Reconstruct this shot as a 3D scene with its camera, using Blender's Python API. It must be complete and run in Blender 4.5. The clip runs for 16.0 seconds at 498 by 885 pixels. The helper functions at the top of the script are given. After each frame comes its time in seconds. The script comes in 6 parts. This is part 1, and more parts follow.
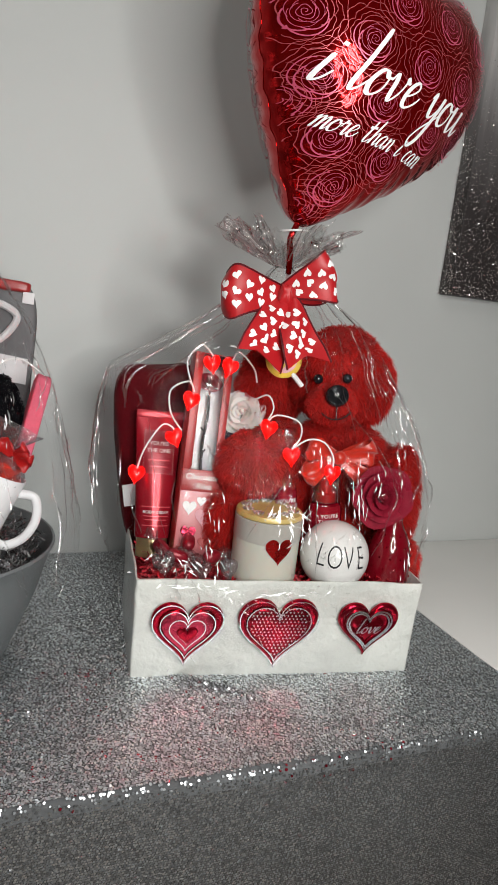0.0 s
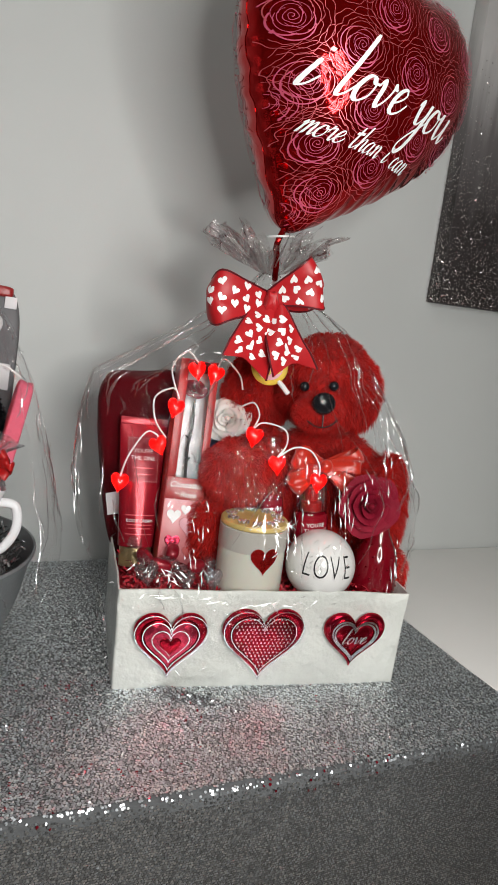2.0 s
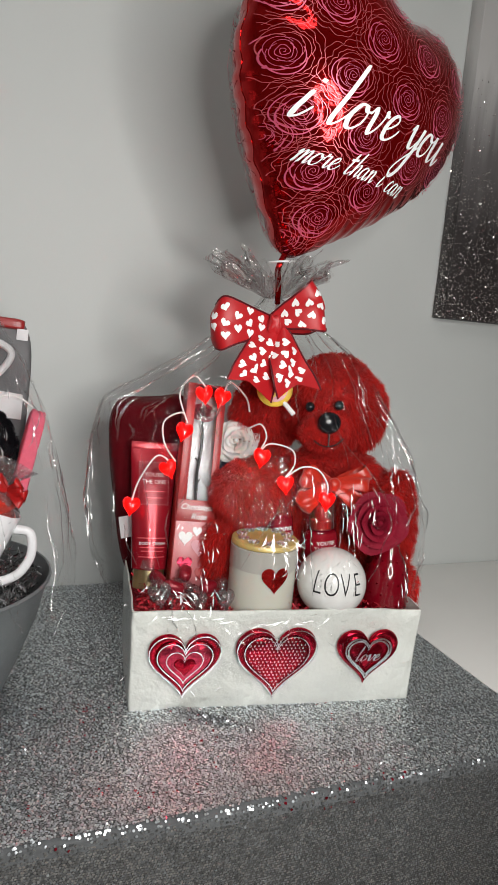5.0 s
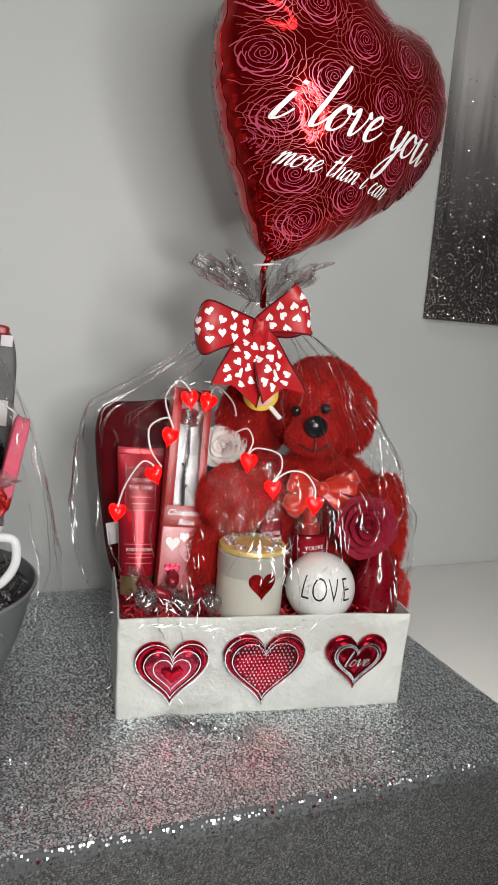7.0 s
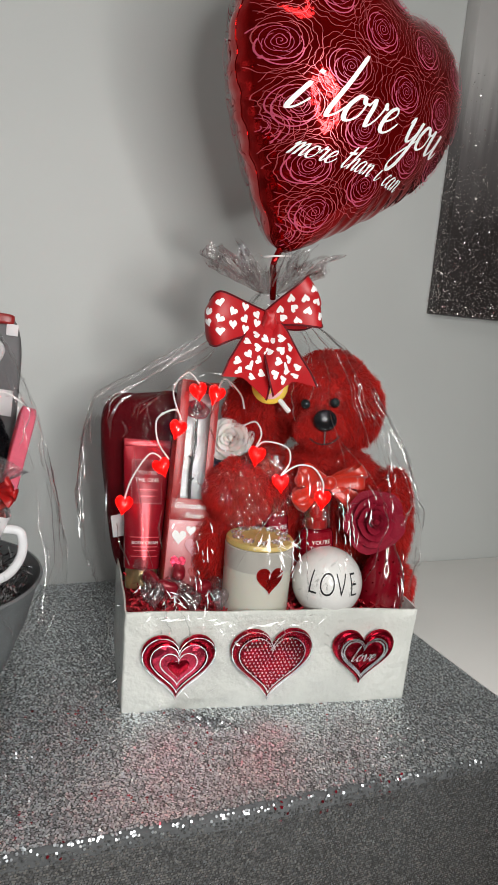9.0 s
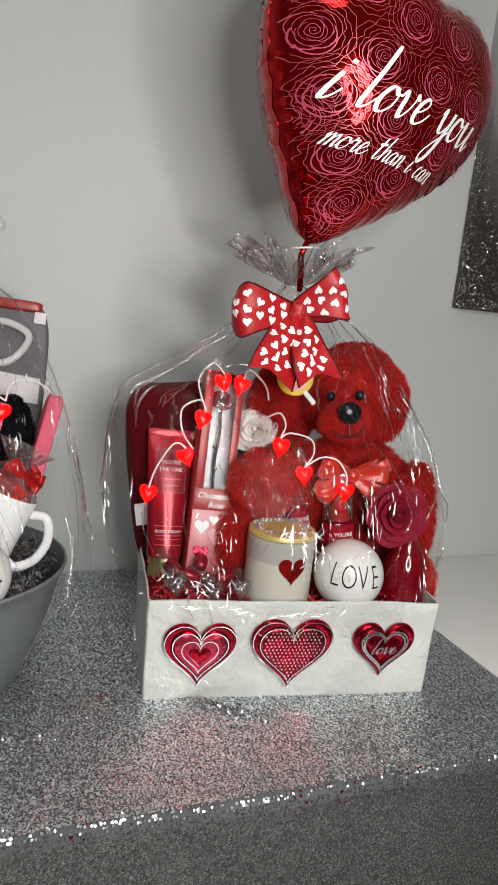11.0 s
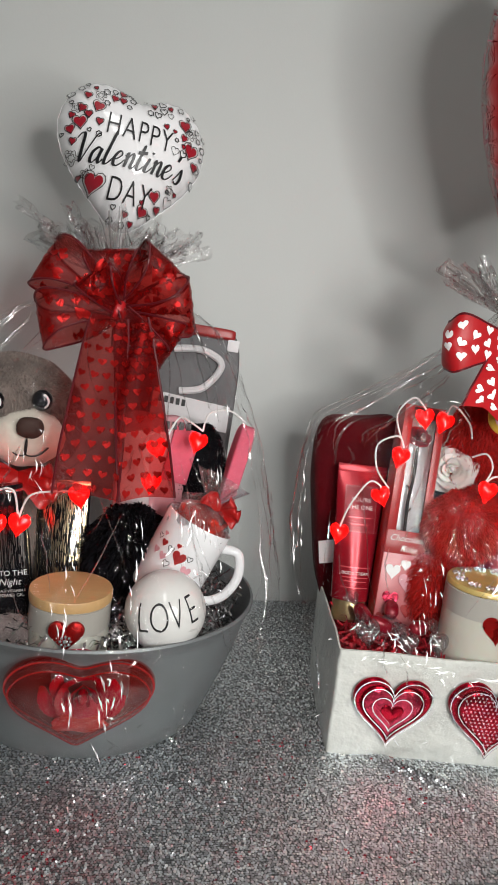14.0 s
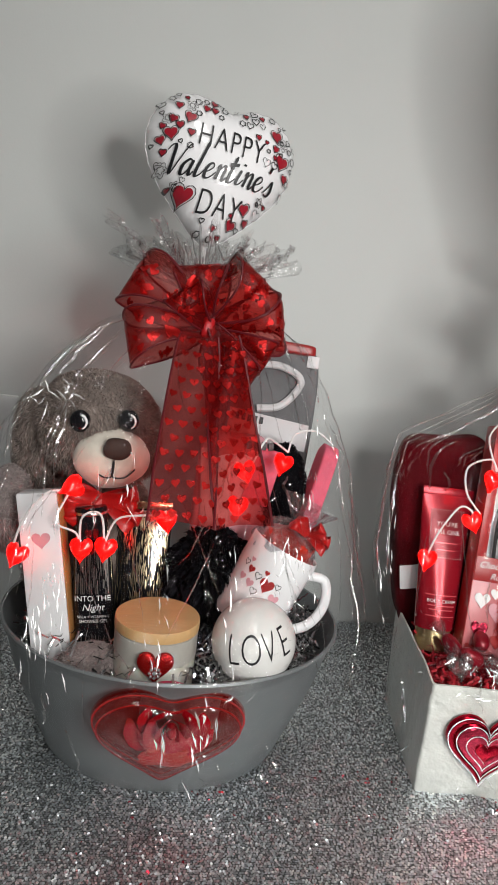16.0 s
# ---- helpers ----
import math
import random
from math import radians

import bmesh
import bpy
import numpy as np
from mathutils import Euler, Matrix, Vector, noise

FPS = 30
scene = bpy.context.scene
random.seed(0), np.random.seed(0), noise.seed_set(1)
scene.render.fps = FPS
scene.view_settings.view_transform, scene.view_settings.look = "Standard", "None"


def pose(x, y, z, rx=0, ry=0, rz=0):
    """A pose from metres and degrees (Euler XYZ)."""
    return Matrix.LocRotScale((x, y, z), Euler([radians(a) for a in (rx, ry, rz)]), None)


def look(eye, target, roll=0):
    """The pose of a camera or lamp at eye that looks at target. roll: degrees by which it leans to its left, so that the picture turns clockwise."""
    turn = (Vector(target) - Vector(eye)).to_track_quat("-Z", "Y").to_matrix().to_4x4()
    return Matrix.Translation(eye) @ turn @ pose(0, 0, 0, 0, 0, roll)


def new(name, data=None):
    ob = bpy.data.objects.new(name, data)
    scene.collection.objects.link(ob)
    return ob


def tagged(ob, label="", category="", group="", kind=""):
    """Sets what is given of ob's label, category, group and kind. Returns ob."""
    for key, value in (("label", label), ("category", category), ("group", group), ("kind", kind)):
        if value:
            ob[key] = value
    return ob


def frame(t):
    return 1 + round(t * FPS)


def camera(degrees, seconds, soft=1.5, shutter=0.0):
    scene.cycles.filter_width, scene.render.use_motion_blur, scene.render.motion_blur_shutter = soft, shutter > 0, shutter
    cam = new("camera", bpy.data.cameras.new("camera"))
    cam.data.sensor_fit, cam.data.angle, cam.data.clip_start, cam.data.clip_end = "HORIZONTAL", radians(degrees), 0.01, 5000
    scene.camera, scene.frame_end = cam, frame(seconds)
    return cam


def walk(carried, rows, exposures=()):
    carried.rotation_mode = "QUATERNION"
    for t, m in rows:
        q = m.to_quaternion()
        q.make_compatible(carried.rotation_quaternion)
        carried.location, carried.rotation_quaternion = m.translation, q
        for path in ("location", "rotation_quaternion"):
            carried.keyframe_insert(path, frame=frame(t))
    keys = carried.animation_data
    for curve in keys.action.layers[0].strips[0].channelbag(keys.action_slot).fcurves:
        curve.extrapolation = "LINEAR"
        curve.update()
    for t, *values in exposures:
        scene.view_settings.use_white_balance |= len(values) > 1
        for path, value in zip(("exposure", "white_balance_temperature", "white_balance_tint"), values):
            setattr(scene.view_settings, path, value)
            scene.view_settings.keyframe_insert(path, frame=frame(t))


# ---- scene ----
cam = camera(40.0, 16.0)
PATH = [
    (0, (0.065, 0.038, 1.241), (0.835, 1.838, 0.836), 6.6),
    (0.5, (0.069, 0.042, 1.236), (0.851, 1.837, 0.832), 6.9),
    (1, (0.069, 0.047, 1.243), (0.849, 1.843, 0.834), 7.2),
    (1.5, (0.076, 0.043, 1.244), (0.861, 1.839, 0.844), 7.2),
    (2, (0.074, 0.047, 1.241), (0.873, 1.84, 0.858), 7.0),
    (2.5, (0.076, 0.044, 1.243), (0.87, 1.838, 0.859), 6.6),
    (3, (0.072, 0.037, 1.244), (0.856, 1.838, 0.867), 6.1),
    (3.5, (0.076, 0.033, 1.249), (0.837, 1.845, 0.876), 5.6),
    (4, (0.079, 0.026, 1.245), (0.835, 1.844, 0.894), 5.3),
    (6.5, (0.091, 0.032, 1.259), (0.83, 1.86, 0.923), 4.5),
    (7, (0.1, 0.029, 1.256), (0.849, 1.853, 0.919), 4.4),
    (7.5, (0.091, 0.04, 1.254), (0.855, 1.857, 0.912), 4.6),
    (8, (0.084, 0.042, 1.253), (0.863, 1.851, 0.907), 4.8),
    (8.5, (0.082, 0.043, 1.252), (0.861, 1.852, 0.906), 5.0),
    (11, (0.071, 0.045, 1.249), (0.8, 1.869, 0.872), 5.9),
    (11.5, (0.057, 0.054, 1.249), (0.761, 1.889, 0.878), 6.2),
    (12, (0.04, 0.066, 1.255), (0.684, 1.923, 0.886), 6.4),
    (12.5, (0.019, 0.075, 1.255), (0.59, 1.957, 0.893), 6.4),
    (13, (0.01, 0.087, 1.253), (0.508, 1.99, 0.892), 6.4),
    (13.5, (0.006, 0.102, 1.255), (0.433, 2.021, 0.887), 6.3),
    (14, (0.001, 0.116, 1.258), (0.369, 2.046, 0.884), 6.4),
    (14.5, (-0.012, 0.133, 1.261), (0.31, 2.071, 0.885), 6.5),
    (15, (-0.021, 0.141, 1.259), (0.27, 2.084, 0.885), 6.5),
    (15.5, (-0.038, 0.148, 1.261), (0.25, 2.092, 0.887), 6.7),
    (16, (-0.067, 0.161, 1.266), (0.23, 2.103, 0.891), 6.7),
]
walk(cam, [(t, look(eye, target, roll)) for t, eye, target, roll in PATH], [(0, 0.94), (8.5, 0.92), (12.5, 0.92), (16, 1.02)])

# ---------- light ----------
world = bpy.data.worlds.new("world")
scene.world = world
world.use_nodes = True
world.node_tree.nodes["Background"].inputs["Color"].default_value = (0.6, 0.65, 0.7, 1)
world.node_tree.nodes["Background"].inputs["Strength"].default_value = 0.05
RING_AT, RING_POWER = (0.37, -0.15, 1.32), 29.0
PANEL_POWER = 4.0

# ---------- helpers ----------
rng = np.random.default_rng(7)
TOP = 0.75                                    # height of the table top
BOX = pose(0.27, 0.819, TOP, 0, 0, -8.7)      # front lower corner of the white gift box
TUB = pose(-0.02, 0.90, TOP)                  # under the middle of the metal tub


def M(vs, fs):
    return [tuple(map(float, v)) for v in vs], [tuple(map(int, f)) for f in fs]


def join(*ms):
    vs, fs = [], []
    for v, f in ms:
        n = len(vs)
        vs += v
        fs += [tuple(i + n for i in q) for q in f]
    return vs, fs


def xf(m, mat):
    return [tuple(mat @ Vector(v)) for v in m[0]], m[1]


def mesh_of(name, m, material, smooth=True, angle=40):
    me = bpy.data.meshes.new(name)
    me.from_pydata(m[0], [], m[1])
    me.materials.append(material)
    me.polygons.foreach_set("use_smooth", [smooth] * len(me.polygons))
    if smooth:
        me.set_sharp_from_angle(angle=radians(angle))
    me.update()
    return me


def part(name, m, material, parent=None, label="", smooth=True, angle=40, at=None):
    ob = new(name, mesh_of(name, m, material, smooth, angle))
    if parent is not None:
        ob.parent = parent
    if at is not None:
        ob.matrix_basis = at
    if label:
        ob["label"] = label
    return ob


def thing(name, at, label, category, group=""):
    ob = new(name)
    ob.empty_display_size = 0.02
    ob.matrix_basis = at
    return tagged(ob, label, category, group)


def grid(nu, nv, fn, closed_u=False, closed_v=False):
    vs = [fn(i / (nu if closed_u else nu - 1), j / (nv if closed_v else nv - 1)) for j in range(nv) for i in range(nu)]
    fs = []
    for j in range(nv if closed_v else nv - 1):
        for i in range(nu if closed_u else nu - 1):
            a, b = i, (i + 1) % nu
            c, d = j * nu, ((j + 1) % nv) * nu
            fs.append((c + a, c + b, d + b, d + a))
    return M(vs, fs)


def block(sx, sy, sz, bevel=0.002, seg=2):
    """A box with rounded edges, centred in x and y, standing on z = 0."""
    bm = bmesh.new()
    bmesh.ops.create_cube(bm, size=1)
    bmesh.ops.scale(bm, vec=(sx, sy, sz), verts=bm.verts)
    bmesh.ops.translate(bm, vec=(0, 0, sz / 2), verts=bm.verts)
    bmesh.ops.bevel(bm, geom=bm.edges[:], offset=bevel, segments=seg, affect="EDGES", profile=0.5)
    bm.verts.index_update()
    m = [tuple(v.co) for v in bm.verts], [tuple(v.index for v in f.verts) for f in bm.faces]
    bm.free()
    return m


def lathe(profile, n=40):
    """A turned body from (radius, height) pairs."""
    vs, fs = [], []
    for r, z in profile:
        for i in range(n):
            a = math.tau * i / n
            vs.append((r * math.cos(a), r * math.sin(a), z))
    for j in range(len(profile) - 1):
        for i in range(n):
            k = (i + 1) % n
            fs.append((j * n + i, j * n + k, (j + 1) * n + k, (j + 1) * n + i))
    fs.append(tuple(range(n))[::-1])
    fs.append(tuple(range((len(profile) - 1) * n, len(profile) * n)))
    return M(vs, fs)


def blob(c, r, n=28, wobble=0.0, seed=0.0):
    vs, fs = [], []
    m = n // 2
    for j in range(m + 1):
        t = math.pi * (j + 0.02) / (m + 0.04)
        for i in range(n):
            p = math.tau * i / n
            d = Vector((math.sin(t) * math.cos(p), math.sin(t) * math.sin(p), math.cos(t)))
            k = 1 + wobble * noise.noise(d * 2.2 + Vector((seed, seed * 1.7, 0)))
            vs.append((c[0] + r[0] * d.x * k, c[1] + r[1] * d.y * k, c[2] + r[2] * d.z * k))
    for j in range(m):
        for i in range(n):
            k = (i + 1) % n
            fs.append((j * n + i, (j + 1) * n + i, (j + 1) * n + k, j * n + k))
    return M(vs, fs)


def fur_blob(c, r, count, length, seed=1, wobble=0.08, droop=0.5, width=0.0011, sleek=0.0):
    """A plush body: a soft rounded form covered by short tapering tufts."""
    g = np.random.default_rng(seed)
    base = blob(c, r, 28, wobble, seed)
    vs, fs = [], []
    for _ in range(count):
        d = Vector(g.normal(size=3)).normalized()
        k = 1 + wobble * noise.noise(d * 2.2 + Vector((seed, seed * 1.7, 0)))
        p = Vector((c[0] + r[0] * d.x * k, c[1] + r[1] * d.y * k, c[2] + r[2] * d.z * k))
        nn = Vector((d.x / r[0], d.y / r[1], d.z / r[2])).normalized()
        clump = noise.noise_vector(p * 60) * 0.9
        way = (nn * (0.75 - 0.40 * sleek) + clump * (1 - 0.6 * sleek) + Vector(g.normal(size=3)) * (0.25 - 0.1 * sleek) + Vector((0, -0.1 * sleek, -droop - 0.35 * sleek))).normalized()
        L = length * g.uniform(0.6, 1.2)
        side = way.cross(Vector(g.normal(size=3))).normalized() * width
        q1, q2 = p + way * L * 0.55 + nn * L * 0.1, p + way * L + Vector((0, 0, -L * 0.25))
        n = len(vs)
        vs += [tuple(p - side), tuple(p + side), tuple(q1 + side * 0.8), tuple(q1 - side * 0.8), tuple(q2)]
        fs += [(n, n + 1, n + 2, n + 3), (n + 3, n + 2, n + 4)]
    return join(base, M(vs, fs))


def tube(points, radius, sides=8, samples=6):
    """A round cord through the points, smoothed."""
    pts = [Vector(p) for p in points]
    path = []
    for i in range(len(pts) - 1):
        p0, p1, p2, p3 = pts[max(i - 1, 0)], pts[i], pts[i + 1], pts[min(i + 2, len(pts) - 1)]
        for s in range(samples):
            t = s / samples
            path.append(0.5 * ((2 * p1) + (p2 - p0) * t + (2 * p0 - 5 * p1 + 4 * p2 - p3) * t * t + (3 * p1 - p0 - 3 * p2 + p3) * t ** 3))
    path.append(pts[-1])
    vs, fs = [], []
    for i, p in enumerate(path):
        d = (path[min(i + 1, len(path) - 1)] - path[max(i - 1, 0)]).normalized()
        a = d.cross(Vector((0.3, 0.2, 1))).normalized()
        b = d.cross(a)
        for k in range(sides):
            t = math.tau * k / sides
            vs.append(p + (a * math.cos(t) + b * math.sin(t)) * radius)
    for i in range(len(path) - 1):
        for k in range(sides):
            l = (k + 1) % sides
            fs.append((i * sides + k, i * sides + l, (i + 1) * sides + l, (i + 1) * sides + k))
    fs += [tuple(range(sides))[::-1], tuple(range((len(path) - 1) * sides, len(path) * sides))]
    return M(vs, fs)


def heart_point(t, w=1.0, h=1.0):
    """The outline of a heart about 1 wide and 1 high round (0, 0), t from 0 to 1 starting at the notch."""
    a = math.tau * t
    x = 16 * math.sin(a) ** 3
    z = 13 * math.cos(a) - 5 * math.cos(2 * a) - 2 * math.cos(3 * a) - math.cos(4 * a)
    return x / 32 * w, (z + 2.5) / 29 * h


def full_heart(t, w, h, low=0.10):
    """The outline of a blown-up heart: a shallow notch and full sides."""
    a = math.tau * t
    k = low + (0.43 - low) * (0.5 + 0.5 * math.cos(a)) ** 0.8
    x, z = heart_point(t, w, h)
    return x * (1 - k) + k * 0.5 * w * math.sin(a), z * (1 - k) + k * 0.5 * h * math.cos(a)


def heart_poly(w, h, n=28):
    return [heart_point(i / n, w, h) for i in range(n)]


def heart_plate(w, h, profile, n=64, outline=None):
    """A pressed heart in the x-z plane, facing -y: profile gives (scale, relief) pairs from the rim inwards."""
    vs, fs = [], []
    for s, d in profile:
        for i in range(n):
            x, z = (outline or heart_point)(i / n, w, h)
            vs.append((x * s, -d, z * s))
    for j in range(len(profile) - 1):
        for i in range(n):
            k = (i + 1) % n
            fs.append((j * n + i, (j + 1) * n + i, (j + 1) * n + k, j * n + k))
    vs.append((0, -profile[-1][1], 0))
    last = (len(profile) - 1) * n
    fs += [(last + i, len(vs) - 1, last + (i + 1) % n) for i in range(n)]
    return M(vs, fs)


def poly_fill(points, on, thick=0.0):
    """A flat outline laid on a surface: on(x, z) gives the place."""
    cx, cz = sum(p[0] for p in points) / len(points), sum(p[1] for p in points) / len(points)
    n = len(points)
    vs = [on(cx, cz)] + [on(cx + (x - cx) * 0.5, cz + (z - cz) * 0.5) for x, z in points] + [on(x, z) for x, z in points]
    fs = [(0, 1 + (i + 1) % n, 1 + i) for i in range(n)]
    fs += [(1 + i, 1 + (i + 1) % n, 1 + n + (i + 1) % n, 1 + n + i) for i in range(n)]
    return M(vs, fs)


def stroke(points, width, on, closed=False):
    """A thin drawn line laid on a surface."""
    n, vs, fs = len(points), [], []
    for i in range(n):
        a = points[(i - 1) % n] if closed else points[max(i - 1, 0)]
        b = points[(i + 1) % n] if closed else points[min(i + 1, n - 1)]
        dx, dz = b[0] - a[0], b[1] - a[1]
        l = math.hypot(dx, dz) or 1
        ox, oz = -dz / l * width / 2, dx / l * width / 2
        vs += [on(points[i][0] + ox, points[i][1] + oz), on(points[i][0] - ox, points[i][1] - oz)]
    for i in range(n if closed else n - 1):
        k = (i + 1) % n
        fs.append((2 * i, 2 * i + 1, 2 * k + 1, 2 * k))
    return M(vs, fs)


def words(text, size, on, shear=0.0, spacing=1.0, thin=0.0, narrow=1.0, cut=0.008):
    """Lettering from the built-in font, centred, laid on a surface."""
    cu = bpy.data.curves.new("words", "FONT")
    cu.body, cu.size, cu.shear, cu.space_character, cu.align_x, cu.align_y, cu.offset = text, 1.0, shear, spacing, "CENTER", "CENTER", thin
    cu.resolution_u = 4
    ob = bpy.data.objects.new("words", cu)
    scene.collection.objects.link(ob)
    bpy.context.view_layer.update()
    me = bpy.data.meshes.new_from_object(ob.evaluated_get(bpy.context.evaluated_depsgraph_get()))
    bm = bmesh.new()
    bm.from_mesh(me)
    for _ in range(3):
        long = [e for e in bm.edges if e.calc_length() * size > cut]
        if not long:
            break
        bmesh.ops.subdivide_edges(bm, edges=long, cuts=1)
        bmesh.ops.triangulate(bm, faces=bm.faces[:])
    bm.verts.index_update()
    at = [on(v.co.x * size * narrow, v.co.y * size) for v in bm.verts]
    keep = [tuple(v.index for v in f.verts) for f in bm.faces if all(at[v.index] is not None for v in f.verts)]
    m = [p or (0, 0, 0) for p in at], keep
    bm.free()
    bpy.data.objects.remove(ob)
    bpy.data.curves.remove(cu)
    bpy.data.meshes.remove(me)
    return M(*m)


SCRIPT = {
    "i": (0.28, "12,40 7,15 9,2 18,4 28,18", "17,58 16,53"),
    "l": (0.30, "14,95 9,50 6,14 10,0 20,5 30,20"),
    "o": (0.36, "24,38 11,37 2,20 6,4 16,0 28,10 30,28 22,38 27,30 37,31"),
    "v": (0.41, "0,28 5,40 10,30 12,10 17,0 27,12 32,30 30,40 36,34 41,33"),
    "e": (0.36, "0,14 14,20 24,31 19,40 9,35 3,20 6,4 16,0 28,8 36,20"),
    "y": (0.42, "0,30 6,40 8,20 13,5 21,5 30,20 34,40 31,5 25,-32 13,-46 6,-35 16,-15 42,12"),
    "u": (0.46, "0,30 6,40 6,15 12,0 22,8 30,30 32,40 30,12 36,0 46,14"),
    "m": (0.52, "0,30 6,40 7,20 6,0 10,25 18,40 23,33 22,0 27,25 35,40 40,32 39,8 44,0 52,12"),
    "n": (0.38, "0,30 6,40 7,20 6,0 10,25 20,40 26,32 25,8 30,0 38,12"),
    "r": (0.34, "0,20 7,44 10,36 20,38 20,20 20,6 26,0 34,12"),
    "t": (0.28, "12,72 8,30 7,8 12,0 20,4 28,15", "-3,47 26,51"),
    "h": (0.38, "12,82 7,40 5,0 10,25 20,40 26,32 25,8 30,0 38,12"),
    "a": (0.40, "27,34 17,40 4,26 4,6 12,0 22,12 28,38 26,12 32,0 40,12"),
    "c": (0.30, "25,32 16,40 5,26 4,8 12,0 22,5 30,16"),
    "V": (0.44, "-12,58 -4,72 6,70 11,40 19,0 30,34 42,72 50,76"),
    "s": (0.26, "0,5 12,25 18,40 22,30 24,12 16,0 4,4"),
    "'": (0.06, "8,76 4,58"),
    " ": (0.30,)}


def script(text, size, on, shear=0.45, weight=0.06, narrow=1.0):
    """Brush lettering: every letter a smooth stroke, thick on the way down and thin on the way up."""
    at = 0.0
    for ch in text:
        wide, *strokes = SCRIPT[ch]
        made = []
        for line in strokes:
            ctrl = [Vector([float(q) / 100 for q in p.split(",")]) for p in line.split()]
            pts = []
            for i in range(len(ctrl) - 1):
                p0, p1, p2, p3 = ctrl[max(i - 1, 0)], ctrl[i], ctrl[i + 1], ctrl[min(i + 2, len(ctrl) - 1)]
                pts += [0.5 * ((2 * p1) + (p2 - p0) * t + (2 * p0 - 5 * p1 + 4 * p2 - p3) * t * t + (3 * p1 - p0 - 3 * p2 + p3) * t ** 3) for t in (0, 0.2, 0.4, 0.6, 0.8)]
            pts.append(ctrl[-1])
            vs, n = [], len(pts)
            for i, p in enumerate(pts):
                d = (pts[min(i + 1, n - 1)] - pts[max(i - 1, 0)]).normalized()
                w = weight * (0.42 + 0.58 * max(-d.y, 0)) * (0.6 if i in (0, n - 1) else 1)
                if len(ctrl) == 2:
                    w = weight
                for sg in (-1, 1):
                    x, z = p.x - d.y * w * sg, p.y + d.x * w * sg
                    vs.append(on((at + x + shear * z) * size * narrow, z * size))
            fs = [(2 * i, 2 * i + 1, 2 * i + 3, 2 * i + 2) for i in range(n - 1)]
            fs = [f for f in fs if all(vs[k] is not None for k in f)]
            made.append(M([v or (0, 0, 0) for v in vs], fs))
        at += wide
        if made and any(m[1] for m in made):
            yield join(*made)


def islands(m):
    """The separate pieces of a mesh, each by itself."""
    root = list(range(len(m[0])))

    def find(i):
        while root[i] != i:
            root[i] = root[root[i]]
            i = root[i]
        return i
    for f in m[1]:
        for i in f[1:]:
            root[find(i)] = find(f[0])
    groups = {}
    for f in m[1]:
        groups.setdefault(find(f[0]), []).append(f)
    for fs in groups.values():
        ids = sorted({i for f in fs for i in f})
        at = {i: k for k, i in enumerate(ids)}
        yield [m[0][i] for i in ids], [tuple(at[i] for i in f) for f in fs]


